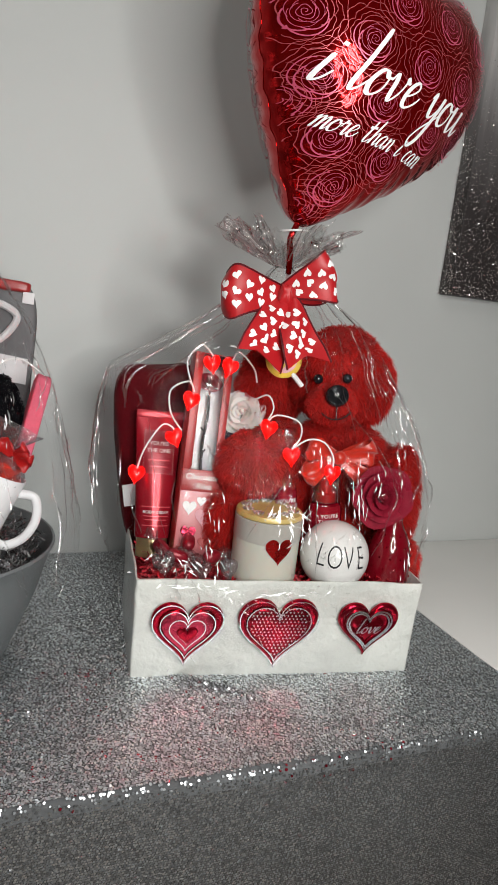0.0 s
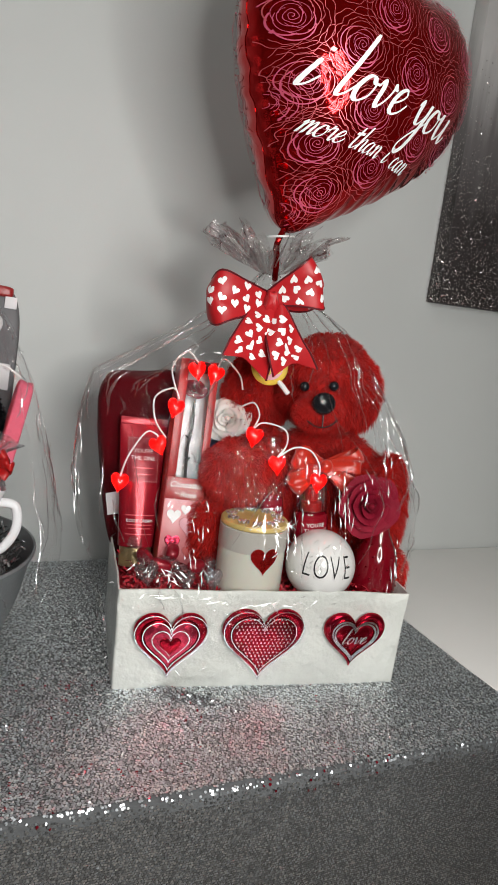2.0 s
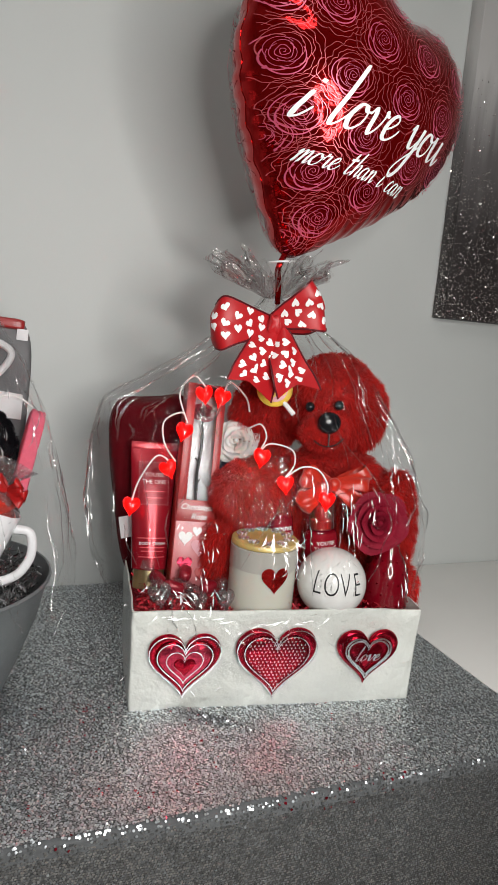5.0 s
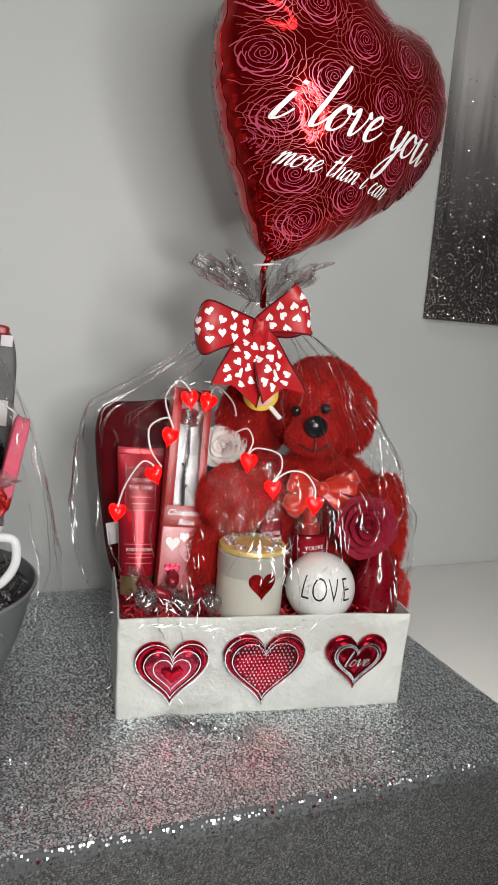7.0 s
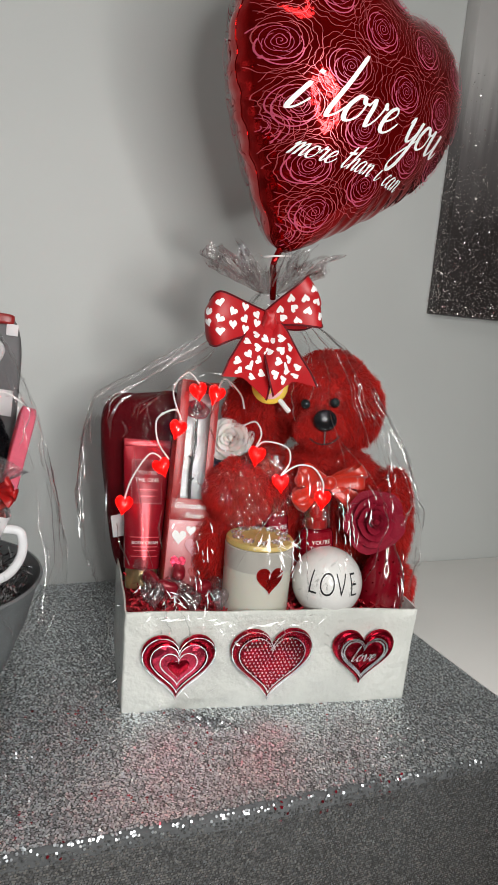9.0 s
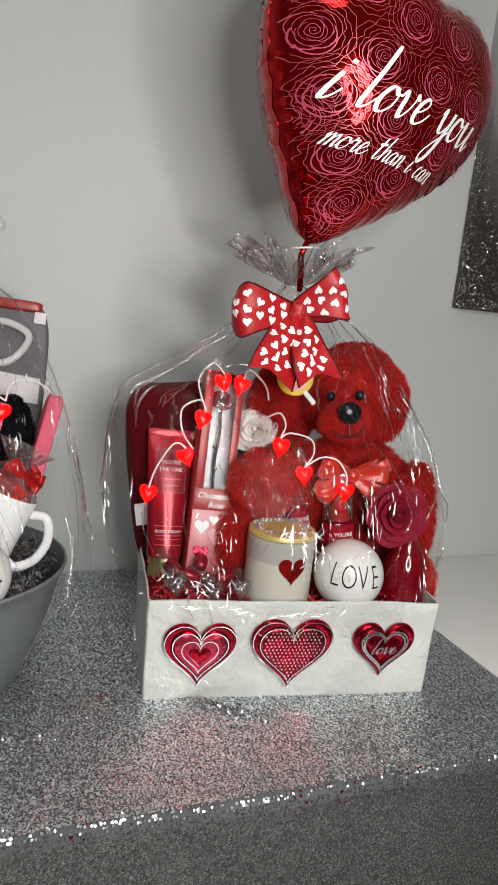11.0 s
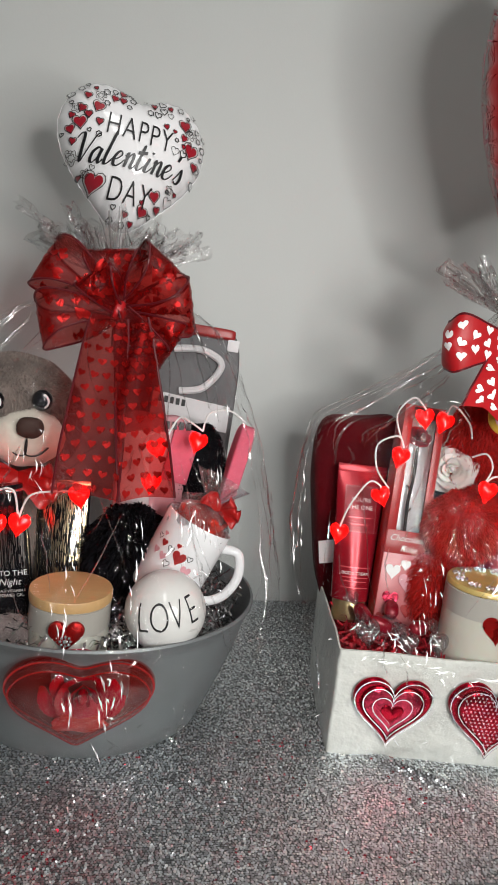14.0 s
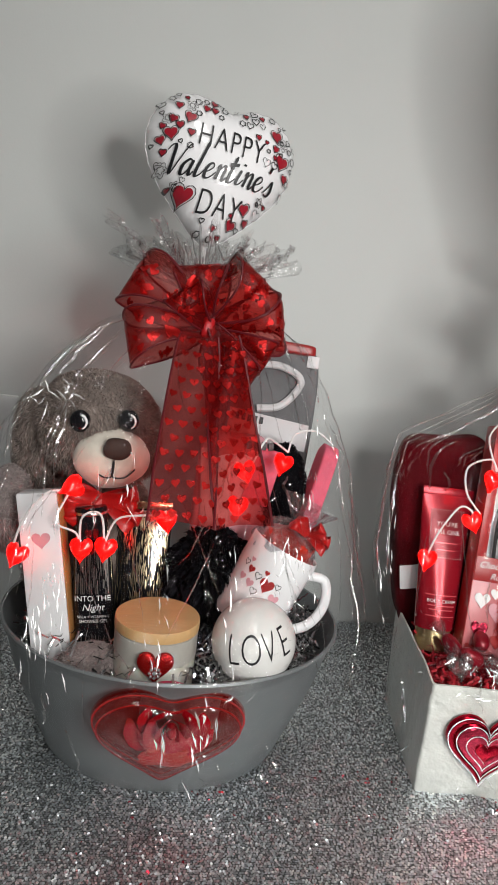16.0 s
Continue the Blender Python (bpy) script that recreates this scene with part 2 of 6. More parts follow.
# ---------- materials ----------
def mat(name, color, rough=0.5, metal=0.0, var=0.08, scale=40.0, bump=0.0, bump_scale=200.0, stretch=(1, 1, 1), per_piece=0.0, stain=0.0, **more):
    m = bpy.data.materials.new(name)
    m.use_nodes = True
    nt = m.node_tree
    b = nt.nodes["Principled BSDF"]
    N, L = nt.nodes.new, nt.links.new
    co, mp = N("ShaderNodeTexCoord"), N("ShaderNodeMapping")
    mp.inputs["Scale"].default_value = stretch
    L(co.outputs["Object"], mp.inputs["Vector"])
    n1, n2 = N("ShaderNodeTexNoise"), N("ShaderNodeTexNoise")
    n1.inputs["Scale"].default_value, n1.inputs["Detail"].default_value = scale, 5
    n2.inputs["Scale"].default_value, n2.inputs["Detail"].default_value = scale / 7, 3
    L(mp.outputs["Vector"], n1.inputs["Vector"])
    L(mp.outputs["Vector"], n2.inputs["Vector"])
    add = N("ShaderNodeMath")
    add.operation = "MULTIPLY_ADD"
    add.inputs[1].default_value = 0.6
    half = N("ShaderNodeMath")
    half.operation = "MULTIPLY"
    half.inputs[1].default_value = 0.4
    L(n2.outputs["Fac"], half.inputs[0])
    L(n1.outputs["Fac"], add.inputs[0])
    L(half.outputs[0], add.inputs[2])
    ramp = N("ShaderNodeMapRange")
    ramp.inputs["From Min"].default_value, ramp.inputs["From Max"].default_value = 0.3, 0.7
    ramp.inputs["To Min"].default_value, ramp.inputs["To Max"].default_value = 1 - var, 1 + var
    L(add.outputs[0], ramp.inputs["Value"])
    value = ramp.outputs["Result"]
    if per_piece:
        isl, pr, mul = N("ShaderNodeNewGeometry"), N("ShaderNodeMapRange"), N("ShaderNodeMath")
        pr.inputs["To Min"].default_value, pr.inputs["To Max"].default_value = 1 - per_piece, 1 + per_piece
        L(isl.outputs["Random Per Island"], pr.inputs["Value"])
        mul.operation = "MULTIPLY"
        L(value, mul.inputs[0])
        L(pr.outputs["Result"], mul.inputs[1])
        value = mul.outputs[0]
    hsv = N("ShaderNodeHueSaturation")
    hsv.inputs["Color"].default_value = (*color, 1)
    L(value, hsv.inputs["Value"])
    L(hsv.outputs["Color"], b.inputs["Base Color"])
    rr = N("ShaderNodeMapRange")
    rr.inputs["To Min"].default_value, rr.inputs["To Max"].default_value = max(rough - 0.08, 0.02), min(rough + 0.08, 1)
    L(n2.outputs["Fac"], rr.inputs["Value"])
    L(rr.outputs["Result"], b.inputs["Roughness"])
    b.inputs["Metallic"].default_value = metal
    if bump:
        nb, bp = N("ShaderNodeTexNoise"), N("ShaderNodeBump")
        nb.inputs["Scale"].default_value, nb.inputs["Detail"].default_value = bump_scale, 4
        L(mp.outputs["Vector"], nb.inputs["Vector"])
        bp.inputs["Strength"].default_value, bp.inputs["Distance"].default_value = bump, 0.4 / bump_scale
        L(nb.outputs["Fac"], bp.inputs["Height"])
        L(bp.outputs["Normal"], b.inputs["Normal"])
    for key, v in more.items():
        b.inputs[key.replace("_", " ")].default_value = v
    return m


def film_mat(name, tint, gain=1.0, rough=0.06, crease=0.35, cscale=45.0, stretch=(1, 1, 0.4), haze=0.03, most=0.3, veil=(0.85, 0.85, 0.85)):
    """Clear crinkled cellophane: see-through, with a gloss that grows at a slant."""
    m = bpy.data.materials.new(name)
    m.use_nodes = True
    nt = m.node_tree
    N, L = nt.nodes.new, nt.links.new
    nt.nodes.remove(nt.nodes["Principled BSDF"])
    out = nt.nodes["Material Output"]
    tr, gl, mix, fr = N("ShaderNodeBsdfTransparent"), N("ShaderNodeBsdfGlossy"), N("ShaderNodeMixShader"), N("ShaderNodeFresnel")
    df, mix2 = N("ShaderNodeBsdfDiffuse"), N("ShaderNodeMixShader")
    df.inputs["Color"].default_value = (*veil, 1)
    mix2.inputs["Fac"].default_value = haze
    tr.inputs["Color"].default_value = (*tint, 1)
    gl.inputs["Roughness"].default_value = rough
    fr.inputs["IOR"].default_value = 1.5
    k = N("ShaderNodeMath")
    k.operation, k.use_clamp = "MULTIPLY", True
    k.inputs[1].default_value = gain
    co, mp, n, v, bp = N("ShaderNodeTexCoord"), N("ShaderNodeMapping"), N("ShaderNodeTexNoise"), N("ShaderNodeTexVoronoi"), N("ShaderNodeBump")
    mp.inputs["Scale"].default_value = stretch
    n.inputs["Scale"].default_value, n.inputs["Detail"].default_value, n.inputs["Distortion"].default_value = cscale, 3, 1.5
    v.feature = "DISTANCE_TO_EDGE"
    v.inputs["Scale"].default_value = cscale * 0.5
    ad = N("ShaderNodeMath")
    ad.operation = "ADD"
    L(co.outputs["Object"], mp.inputs["Vector"])
    L(mp.outputs["Vector"], n.inputs["Vector"])
    L(mp.outputs["Vector"], v.inputs["Vector"])
    L(n.outputs["Fac"], ad.inputs[0])
    L(v.outputs["Distance"], ad.inputs[1])
    L(ad.outputs[0], bp.inputs["Height"])
    bp.inputs["Strength"].default_value, bp.inputs["Distance"].default_value = crease, 0.01
    L(bp.outputs["Normal"], gl.inputs["Normal"])
    L(bp.outputs["Normal"], fr.inputs["Normal"])
    cap = N("ShaderNodeMath")
    cap.operation = "MINIMUM"
    cap.inputs[1].default_value = most
    L(fr.outputs["Fac"], k.inputs[0])
    L(k.outputs[0], cap.inputs[0])
    L(tr.outputs["BSDF"], mix2.inputs[1])
    L(df.outputs["BSDF"], mix2.inputs[2])
    L(cap.outputs[0], mix.inputs["Fac"])
    L(mix2.outputs["Shader"], mix.inputs[1])
    L(gl.outputs["BSDF"], mix.inputs[2])
    L(mix.outputs["Shader"], out.inputs["Surface"])
    return m


def glow(name, color, strength):
    m = bpy.data.materials.new(name)
    m.use_nodes = True
    b = m.node_tree.nodes["Principled BSDF"]
    b.inputs["Base Color"].default_value = (*color, 1)
    b.inputs["Roughness"].default_value = 0.25
    b.inputs["Emission Color"].default_value = (*color, 1)
    b.inputs["Emission Strength"].default_value = strength
    return m


WALL = mat("wall_paint", (0.595, 0.615, 0.60), 0.6, var=0.02, scale=6, bump=0.12, bump_scale=350)
CEIL = mat("ceiling_paint", (0.8, 0.8, 0.78), 0.8, var=0.02, scale=5, bump=0.1)
FLOOR = mat("floor_wood", (0.25, 0.2, 0.16), 0.45, var=0.2, scale=12, stretch=(1, 8, 1))
LAMINATE = mat("white_laminate", (0.78, 0.77, 0.74), 0.35, var=0.02, scale=8, bump=0.05)
CLOTH = mat("cloth_backing", (0.10, 0.105, 0.108), 0.7, var=0.25, scale=120, bump=0.4, bump_scale=500)
SEQUIN = mat("sequin", (0.70, 0.74, 0.77), 0.34, 0.94, var=0.1, per_piece=0.5)
# red base colour stands in for red gifts mirrored in silver sequins
SEQUIN_REFLECTION = mat("sequin_red_reflection", (0.6, 0.03, 0.06), 0.25, 0.9, var=0.1, per_piece=0.3)
PAPER = mat("pearl_paper", (0.66, 0.675, 0.63), 0.3, var=0.12, scale=9, bump=0.6, bump_scale=24, Coat_Weight=0.5, Coat_Roughness=0.08)
FOIL = mat("red_foil", (0.40, 0.006, 0.022), 0.17, 0.92, var=0.2, scale=60, bump=0.25, bump_scale=90)
FOIL_PINK = mat("pink_foil", (0.52, 0.035, 0.075), 0.22, 0.92, var=0.4, scale=150, bump=0.8, bump_scale=220)
SILVER = mat("silver_foil", (0.8, 0.78, 0.78), 0.2, 1.0, var=0.1)
BALLOON = mat("red_balloon_foil", (0.40, 0.005, 0.006), 0.07, 0.88, var=0.08, scale=8, bump=0.12, bump_scale=25)
BALLOON_W = mat("white_balloon_foil", (0.86, 0.86, 0.87), 0.10, 0.0, var=0.02, scale=8, bump=0.05, bump_scale=40, Coat_Weight=0.5)
PINKLINE = mat("pink_print", (0.62, 0.10, 0.12), 0.35, 0.4)
ROSELINE = mat("rose_print", (0.60, 0.085, 0.16), 0.35, 0.2)
WHITE = mat("white_print", (0.82, 0.82, 0.81), 0.45)
BLACK = mat("black_print", (0.012, 0.012, 0.014), 0.4)
DARKRED = mat("dark_red_print", (0.32, 0.012, 0.025), 0.35)
CERAMIC = mat("white_ceramic", (0.71, 0.705, 0.68), 0.07, var=0.03, scale=15)
CERAMIC_MUG = mat("mug_ceramic", (0.82, 0.82, 0.83), 0.12, var=0.02)
FUR_RED = mat("red_fur", (0.44, 0.008, 0.005), 0.7, var=0.22, scale=30, per_piece=0.18, Sheen_Weight=0.1, Specular_IOR_Level=0.15)
FUR_GREY = mat("grey_fur", (0.25, 0.20, 0.175), 0.75, var=0.45, scale=55, per_piece=0.35, Sheen_Weight=0.15, Specular_IOR_Level=0.15)
FUR_PALE = mat("pale_grey_fur", (0.30, 0.25, 0.24), 0.75, var=0.3, scale=60, per_piece=0.3, Sheen_Weight=0.15, Specular_IOR_Level=0.15)
FUR_CREAM = mat("cream_plush", (0.68, 0.62, 0.53), 0.8, var=0.08, scale=150, bump=0.5, bump_scale=600, Sheen_Weight=0.4)
FUR_BLACK = mat("black_fluff", (0.006, 0.006, 0.008), 0.7, var=0.3, per_piece=0.4, Specular_IOR_Level=0.05)
FELT_BROWN = mat("brown_felt", (0.05, 0.022, 0.016), 0.75, var=0.2, scale=300, bump=0.3)
VELVET = mat("dark_red_velvet", (0.075, 0.0012, 0.004), 0.8, var=0.4, scale=18, bump=0.35, bump_scale=300, Sheen_Weight=0.05, Specular_IOR_Level=0.08)
GLOSS_BLACK = mat("glossy_black", (0.008, 0.008, 0.01), 0.08, var=0.05)
TUBE_RED = mat("tube_red", (0.34, 0.010, 0.022), 0.25, 0.35, var=0.08, scale=20)
TUBE_DARK = mat("tube_dark", (0.22, 0.006, 0.016), 0.3, 0.2, var=0.1)
GOLD = mat("brushed_gold", (0.55, 0.42, 0.22), 0.3, 0.9, var=0.1, stretch=(1, 1, 6))
GOLD_PALE = mat("gold_lid", (0.62, 0.46, 0.16), 0.45, 0.25, var=0.15, scale=50)
CARTON = mat("red_carton", (0.33, 0.02, 0.02), 0.35, var=0.12, scale=30)
CARTON_PINK = mat("pink_carton", (0.55, 0.17, 0.18), 0.3, var=0.2, scale=25)
CARTON_WHITE = mat("white_carton", (0.82, 0.82, 0.83), 0.25, var=0.04, scale=20, Coat_Weight=0.4)
KRAFT = mat("amber_card", (0.42, 0.19, 0.06), 0.5, var=0.15)
ROSE_WHITE = mat("white_foam_petal", (0.80, 0.76, 0.72), 0.7, var=0.05, scale=60, bump=0.2, Subsurface_Weight=0.1)
ROSE_RED = mat("crimson_petal", (0.21, 0.007, 0.022), 0.65, var=0.2, scale=60, bump=0.2, Specular_IOR_Level=0.12)
ROSE_CASE = mat("bright_crimson_petal", (0.42, 0.014, 0.055), 0.6, var=0.2, scale=60, bump=0.2, Specular_IOR_Level=0.15)
ROSE_DEEP = mat("deep_red_petal", (0.24, 0.004, 0.022), 0.6, var=0.2, scale=60, bump=0.2, Specular_IOR_Level=0.15)
GLASS_RED = mat("red_glass", (0.16, 0.002, 0.008), 0.1, var=0.1, Coat_Weight=0.2)
CAP_CLEAR = film_mat("clear_plastic", (0.93, 0.86, 0.87), 3.0, 0.09, 0.05, 20, haze=0.01, most=0.5)
WINDOW_PLASTIC = film_mat("window_plastic", (0.93, 0.93, 0.93), 0.5, 0.10, 0.4, 20, haze=0.01)
HEART_GLASS = film_mat("red_clear_plastic", (0.95, 0.40, 0.38), 1.4, 0.05, 0.3, 20, haze=0.008, veil=(0.5, 0.02, 0.02))
GEM = film_mat("clear_gem", (0.80, 0.80, 0.82), 3.5, 0.05, 0.6, 90, haze=0.03)
FILM = film_mat("cellophane", (0.970, 0.972, 0.972), 0.30, 0.045, 0.9, 14.0, (1, 1, 0.18), 0.0, 0.045)
FILM_FOLD = film_mat("cellophane_fold", (0.985, 0.985, 0.985), 5.0, 0.10, 0.25, 80.0, (1, 1, 1), 0.0, 0.42)
# rough, strong gloss for added facets, so they show as white highlights
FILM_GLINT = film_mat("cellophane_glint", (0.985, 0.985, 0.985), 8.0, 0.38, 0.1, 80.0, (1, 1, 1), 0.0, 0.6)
FILM_TOP = film_mat("cellophane_ruffle", (0.955, 0.957, 0.957), 2.0, 0.07, 0.7, 45.0, (1, 1, 0.5), 0.004, 0.40)
RIBBON = mat("red_ribbon", (0.42, 0.008, 0.012), 0.45, var=0.08, scale=200, bump=0.2, bump_scale=900)
RIBBON_EDGE = mat("dark_ribbon_edge", (0.10, 0.004, 0.008), 0.4, var=0.2)
SATIN = mat("orange_red_satin", (0.50, 0.022, 0.008), 0.3, var=0.1, Sheen_Weight=0.3)
SATIN_RED = mat("red_satin", (0.42, 0.008, 0.008), 0.35, var=0.1)
GLITTER = mat("red_glitter", (0.36, 0.006, 0.005), 0.28, 0.75, var=0.5, scale=500, bump=1.0, bump_scale=900)
GLITTER_SILVER = mat("silver_glitter", (0.75, 0.74, 0.72), 0.2, 0.95, var=0.5, scale=600, bump=1.0, bump_scale=900)
GLITTER_GOLD = mat("gold_glitter", (0.75, 0.6, 0.38), 0.22, 0.95, var=0.4, per_piece=0.3)
SHEER = film_mat("sheer_red_organza", (0.74, 0.20, 0.18), 0.4, 0.3, 0.2, 300, (1, 1, 1), 0.15, veil=(0.34, 0.006, 0.008))
WAX = mat("cream_wax_glass", (0.54, 0.52, 0.45), 0.22, var=0.05, scale=10, Coat_Weight=0.5, Subsurface_Weight=0.15)
WAX_GREY = mat("frosted_glass", (0.42, 0.40, 0.36), 0.3, var=0.08, scale=10, Coat_Weight=0.4)
WOOD = mat("bamboo_lid", (0.55, 0.34, 0.15), 0.45, var=0.12, scale=30, stretch=(1, 10, 1), bump=0.15)
WOOD_DARK = mat("twig", (0.02, 0.016, 0.016), 0.7)
ZINC = mat("galvanised_zinc", (0.21, 0.225, 0.23), 0.5, 0.35, var=0.12, scale=22, bump=0.08, bump_scale=60)
SHRED_RED = mat("red_paper_shred", (0.42, 0.010, 0.022), 0.55, var=0.2, per_piece=0.5)
SHRED_SILVER = mat("silver_foil_shred", (0.42, 0.42, 0.43), 0.2, 0.95, var=0.3, per_piece=0.6)
WIRE = mat("white_wire", (0.82, 0.80, 0.79), 0.4)
LED = glow("red_led", (1.0, 0.02, 0.012), 6.0)
LED_SHELL = mat("red_led_plastic", (0.62, 0.004, 0.004), 0.1, Transmission_Weight=0.3, Emission_Color=(1, 0.004, 0.003, 1), Emission_Strength=0.5)
KNIT_GREY = mat("grey_jersey", (0.16, 0.16, 0.165), 0.85, var=0.12, scale=60, bump=0.4, bump_scale=700)
COTTON_WHITE = mat("white_cotton", (0.74, 0.73, 0.74), 0.8, var=0.06, scale=60, bump=0.3)
FELT_PINK = mat("pink_felt", (0.72, 0.13, 0.20), 0.8, var=0.12, scale=200, bump=0.5, bump_scale=600)
PINK_PAPER = mat("pink_paper", (0.68, 0.34, 0.38), 0.5, var=0.2, scale=40)
NAVY = mat("navy_cloth", (0.012, 0.014, 0.07), 0.7, var=0.15)
YELLOW = mat("yellow_print", (0.75, 0.5, 0.06), 0.4, var=0.2, scale=80)
CANVAS_DARK = mat("charcoal_paint", (0.030, 0.024, 0.024), 0.55, var=0.35, scale=60, bump=0.5, bump_scale=250)
SHIMMER = mat("silver_flake", (0.62, 0.58, 0.56), 0.25, 0.95, var=0.2, per_piece=0.5)
SWITCH = mat("white_switch_plastic", (0.72, 0.72, 0.71), 0.35, var=0.02)
CHROME = mat("rhinestone", (0.86, 0.86, 0.9), 0.08, 0.9, var=0.3, scale=300)


# ---------- the room ----------
def slab(name, lo, hi, material, label, category, bevel=0.0):
    vs = [(x, y, z) for z in (lo[2], hi[2]) for y in (lo[1], hi[1]) for x in (lo[0], hi[0])]
    fs = [(0, 2, 3, 1), (4, 5, 7, 6), (0, 1, 5, 4), (2, 6, 7, 3), (0, 4, 6, 2), (1, 3, 7, 5)]
    ob = new(name, mesh_of(name, M(vs, fs), material, False))
    return tagged(ob, label, category, kind="structure")


WALL_Y = 1.25
slab("wall_north", (-2.4, WALL_Y, 0), (2.8, WALL_Y + 0.12, 2.6), WALL, "light grey painted smooth wall behind the tables", "wall")
slab("wall_south", (-2.4, -4.72, 0), (2.8, -4.6, 2.6), WALL, "light grey painted plain wall", "wall")
slab("wall_west", (-2.52, -4.72, 0), (-2.4, WALL_Y + 0.12, 2.6), WALL, "light grey painted plain wall", "wall")
slab("wall_east", (2.8, -4.72, 0), (2.92, WALL_Y + 0.12, 2.6), WALL, "light grey painted plain wall", "wall")
slab("floor", (-2.52, -4.72, -0.1), (2.92, WALL_Y + 0.12, 0), FLOOR, "brown wooden floor under the tables", "floor")
slab("ceiling", (-2.52, -4.72, 2.6), (2.92, WALL_Y + 0.12, 2.7), CEIL, "white painted plain ceiling", "ceiling")


def ring_light(at, target):
    t = thing("ring_light", look(at, target), "round white ring lamp on a slim stand, switched on", "lamp")
    n, r0, r1 = 64, 0.175, 0.23
    lamp = glow("ring_glow", (1.0, 0.985, 0.96), RING_POWER)
    vs, fs = [], []
    for i in range(n):
        c, s = math.cos(math.tau * i / n), math.sin(math.tau * i / n)
        vs += [(r0 * c, r0 * s, -0.012), (r1 * c, r1 * s, -0.012)]
    fs = [(2 * i, 2 * ((i + 1) % n), 2 * ((i + 1) % n) + 1, 2 * i + 1) for i in range(n)]
    part("diffuser", M(vs, fs), lamp, t)
    prof = [(0.165, -0.009), (0.24, -0.009), (0.24, 0.018), (0.165, 0.018), (0.165, -0.009)]
    vs, fs = [], []
    for r, z in prof[:4]:
        vs += [(r * math.cos(math.tau * i / n), r * math.sin(math.tau * i / n), z) for i in range(n)]
    for j in range(4):
        for i in range(n):
            k, q = (i + 1) % n, (j + 1) % 4
            fs.append((j * n + i, j * n + k, q * n + k, q * n + i))
    part("housing", M(vs, fs), GLOSS_BLACK, t)
    inv = t.matrix_basis.inverted()
    foot = [inv @ Vector(p) for p in ((at[0], at[1] - 0.03, at[2] - 0.23), (at[0], at[1] - 0.05, 0.9), (at[0], at[1] - 0.05, 0.0))]
    part("stand", tube(foot, 0.012), GLOSS_BLACK, t)
    return t


ring_light(RING_AT, (0.40, 0.9, 1.12))


def ceiling_panel(x, y, sx, sy, power):
    t = thing("ceiling_light", pose(x, y, 2.6), "flat white rectangular ceiling panel lamp, switched on", "lamp")
    part("frame", xf(block(sx + 0.06, sy + 0.06, 0.03, 0.004), pose(0, 0, -0.03)), SWITCH, t)
    vs = [(-sx / 2, -sy / 2, -0.034), (sx / 2, -sy / 2, -0.034), (sx / 2, sy / 2, -0.034), (-sx / 2, sy / 2, -0.034)]
    part("diffuser", M(vs, [(3, 2, 1, 0)]), glow("panel_glow", (1.0, 0.985, 0.97), power), t)


ceiling_panel(-0.15, -0.35, 0.35, 1.2, PANEL_POWER)


# ---------- tables and cloth ----------
def cloth_z(x, y):
    z = 0.0025 * noise.noise(Vector((x * 7, y * 9, 0.3))) + 0.0012 * noise.noise(Vector((x * 25, y * 20, 4)))
    # a few soft folds pressed flat before the box
    for px, py, ang, ln, w, h in ((0.375, 0.765, -0.75, 0.06, 0.009, 0.011), (0.40, 0.72, -0.6, 0.06, 0.014, 0.004), (0.33, 0.70, -1.0, 0.07, 0.016, 0.003)):
        dx, dy = x - px, y - py
        a, b = dx * math.cos(ang) + dy * math.sin(ang), -dx * math.sin(ang) + dy * math.cos(ang)
        z += h * math.exp(-(a / ln) ** 2 - (b / w) ** 2)
    return z


EDGE_Y, RIGHT_X, LEFT_X = 0.612, 0.798, -0.95


def cloth_point(x, s):
    """s runs from the wall over the top, round the front edge and down the drop."""
    flat = WALL_Y - 0.004 - EDGE_Y - 0.006
    wave = 0.004 * noise.noise(Vector((x * 4, 0, 9)))
    if s < flat:
        y = WALL_Y - 0.004 - s
        return Vector((x, y, TOP + 0.001 + cloth_z(x, y)))
    arc = 0.0094
    if s < flat + arc:
        a = (s - flat) / arc * math.pi / 2
        return Vector((x, EDGE_Y + 0.006 - 0.006 * math.sin(a) - wave, TOP + 0.001 + cloth_z(x, EDGE_Y + 0.006) * (1 - a / 1.6) - 0.006 * (1 - math.cos(a))))
    d = s - flat - arc
    fold = 0.014 * noise.noise(Vector((x * 6, d * 1.2, 2))) * min(d * 4, 1)
    return Vector((x + 0.004 * math.sin(d * 9), EDGE_Y - wave - 0.03 * d - abs(fold), TOP - 0.005 - d))


def table(name, x0, x1, y0, y1, label, top=TOP):
    t = thing(name, pose((x0 + x1) / 2, (y0 + y1) / 2, 0), label, "table", "tables along the wall")
    w, d = x1 - x0, y1 - y0
    part("tabletop", xf(block(w, d, 0.035, 0.004), pose(0, 0, top - 0.035)), LAMINATE, t)
    for sx in (-1, 1):
        for sy in (-1, 1):
            part("leg", xf(block(0.05, 0.05, top - 0.035, 0.004), pose(sx * (w / 2 - 0.06), sy * (d / 2 - 0.06), 0)), LAMINATE, t)
    return t


table("covered_table", LEFT_X + 0.02, RIGHT_X - 0.003, EDGE_Y + 0.012, WALL_Y - 0.006, "white table covered by a sequin cloth", TOP - 0.007)
table("white_table", RIGHT_X + 0.004, 2.3, EDGE_Y + 0.0, WALL_Y - 0.003, "bare white laminate table beside the covered table")

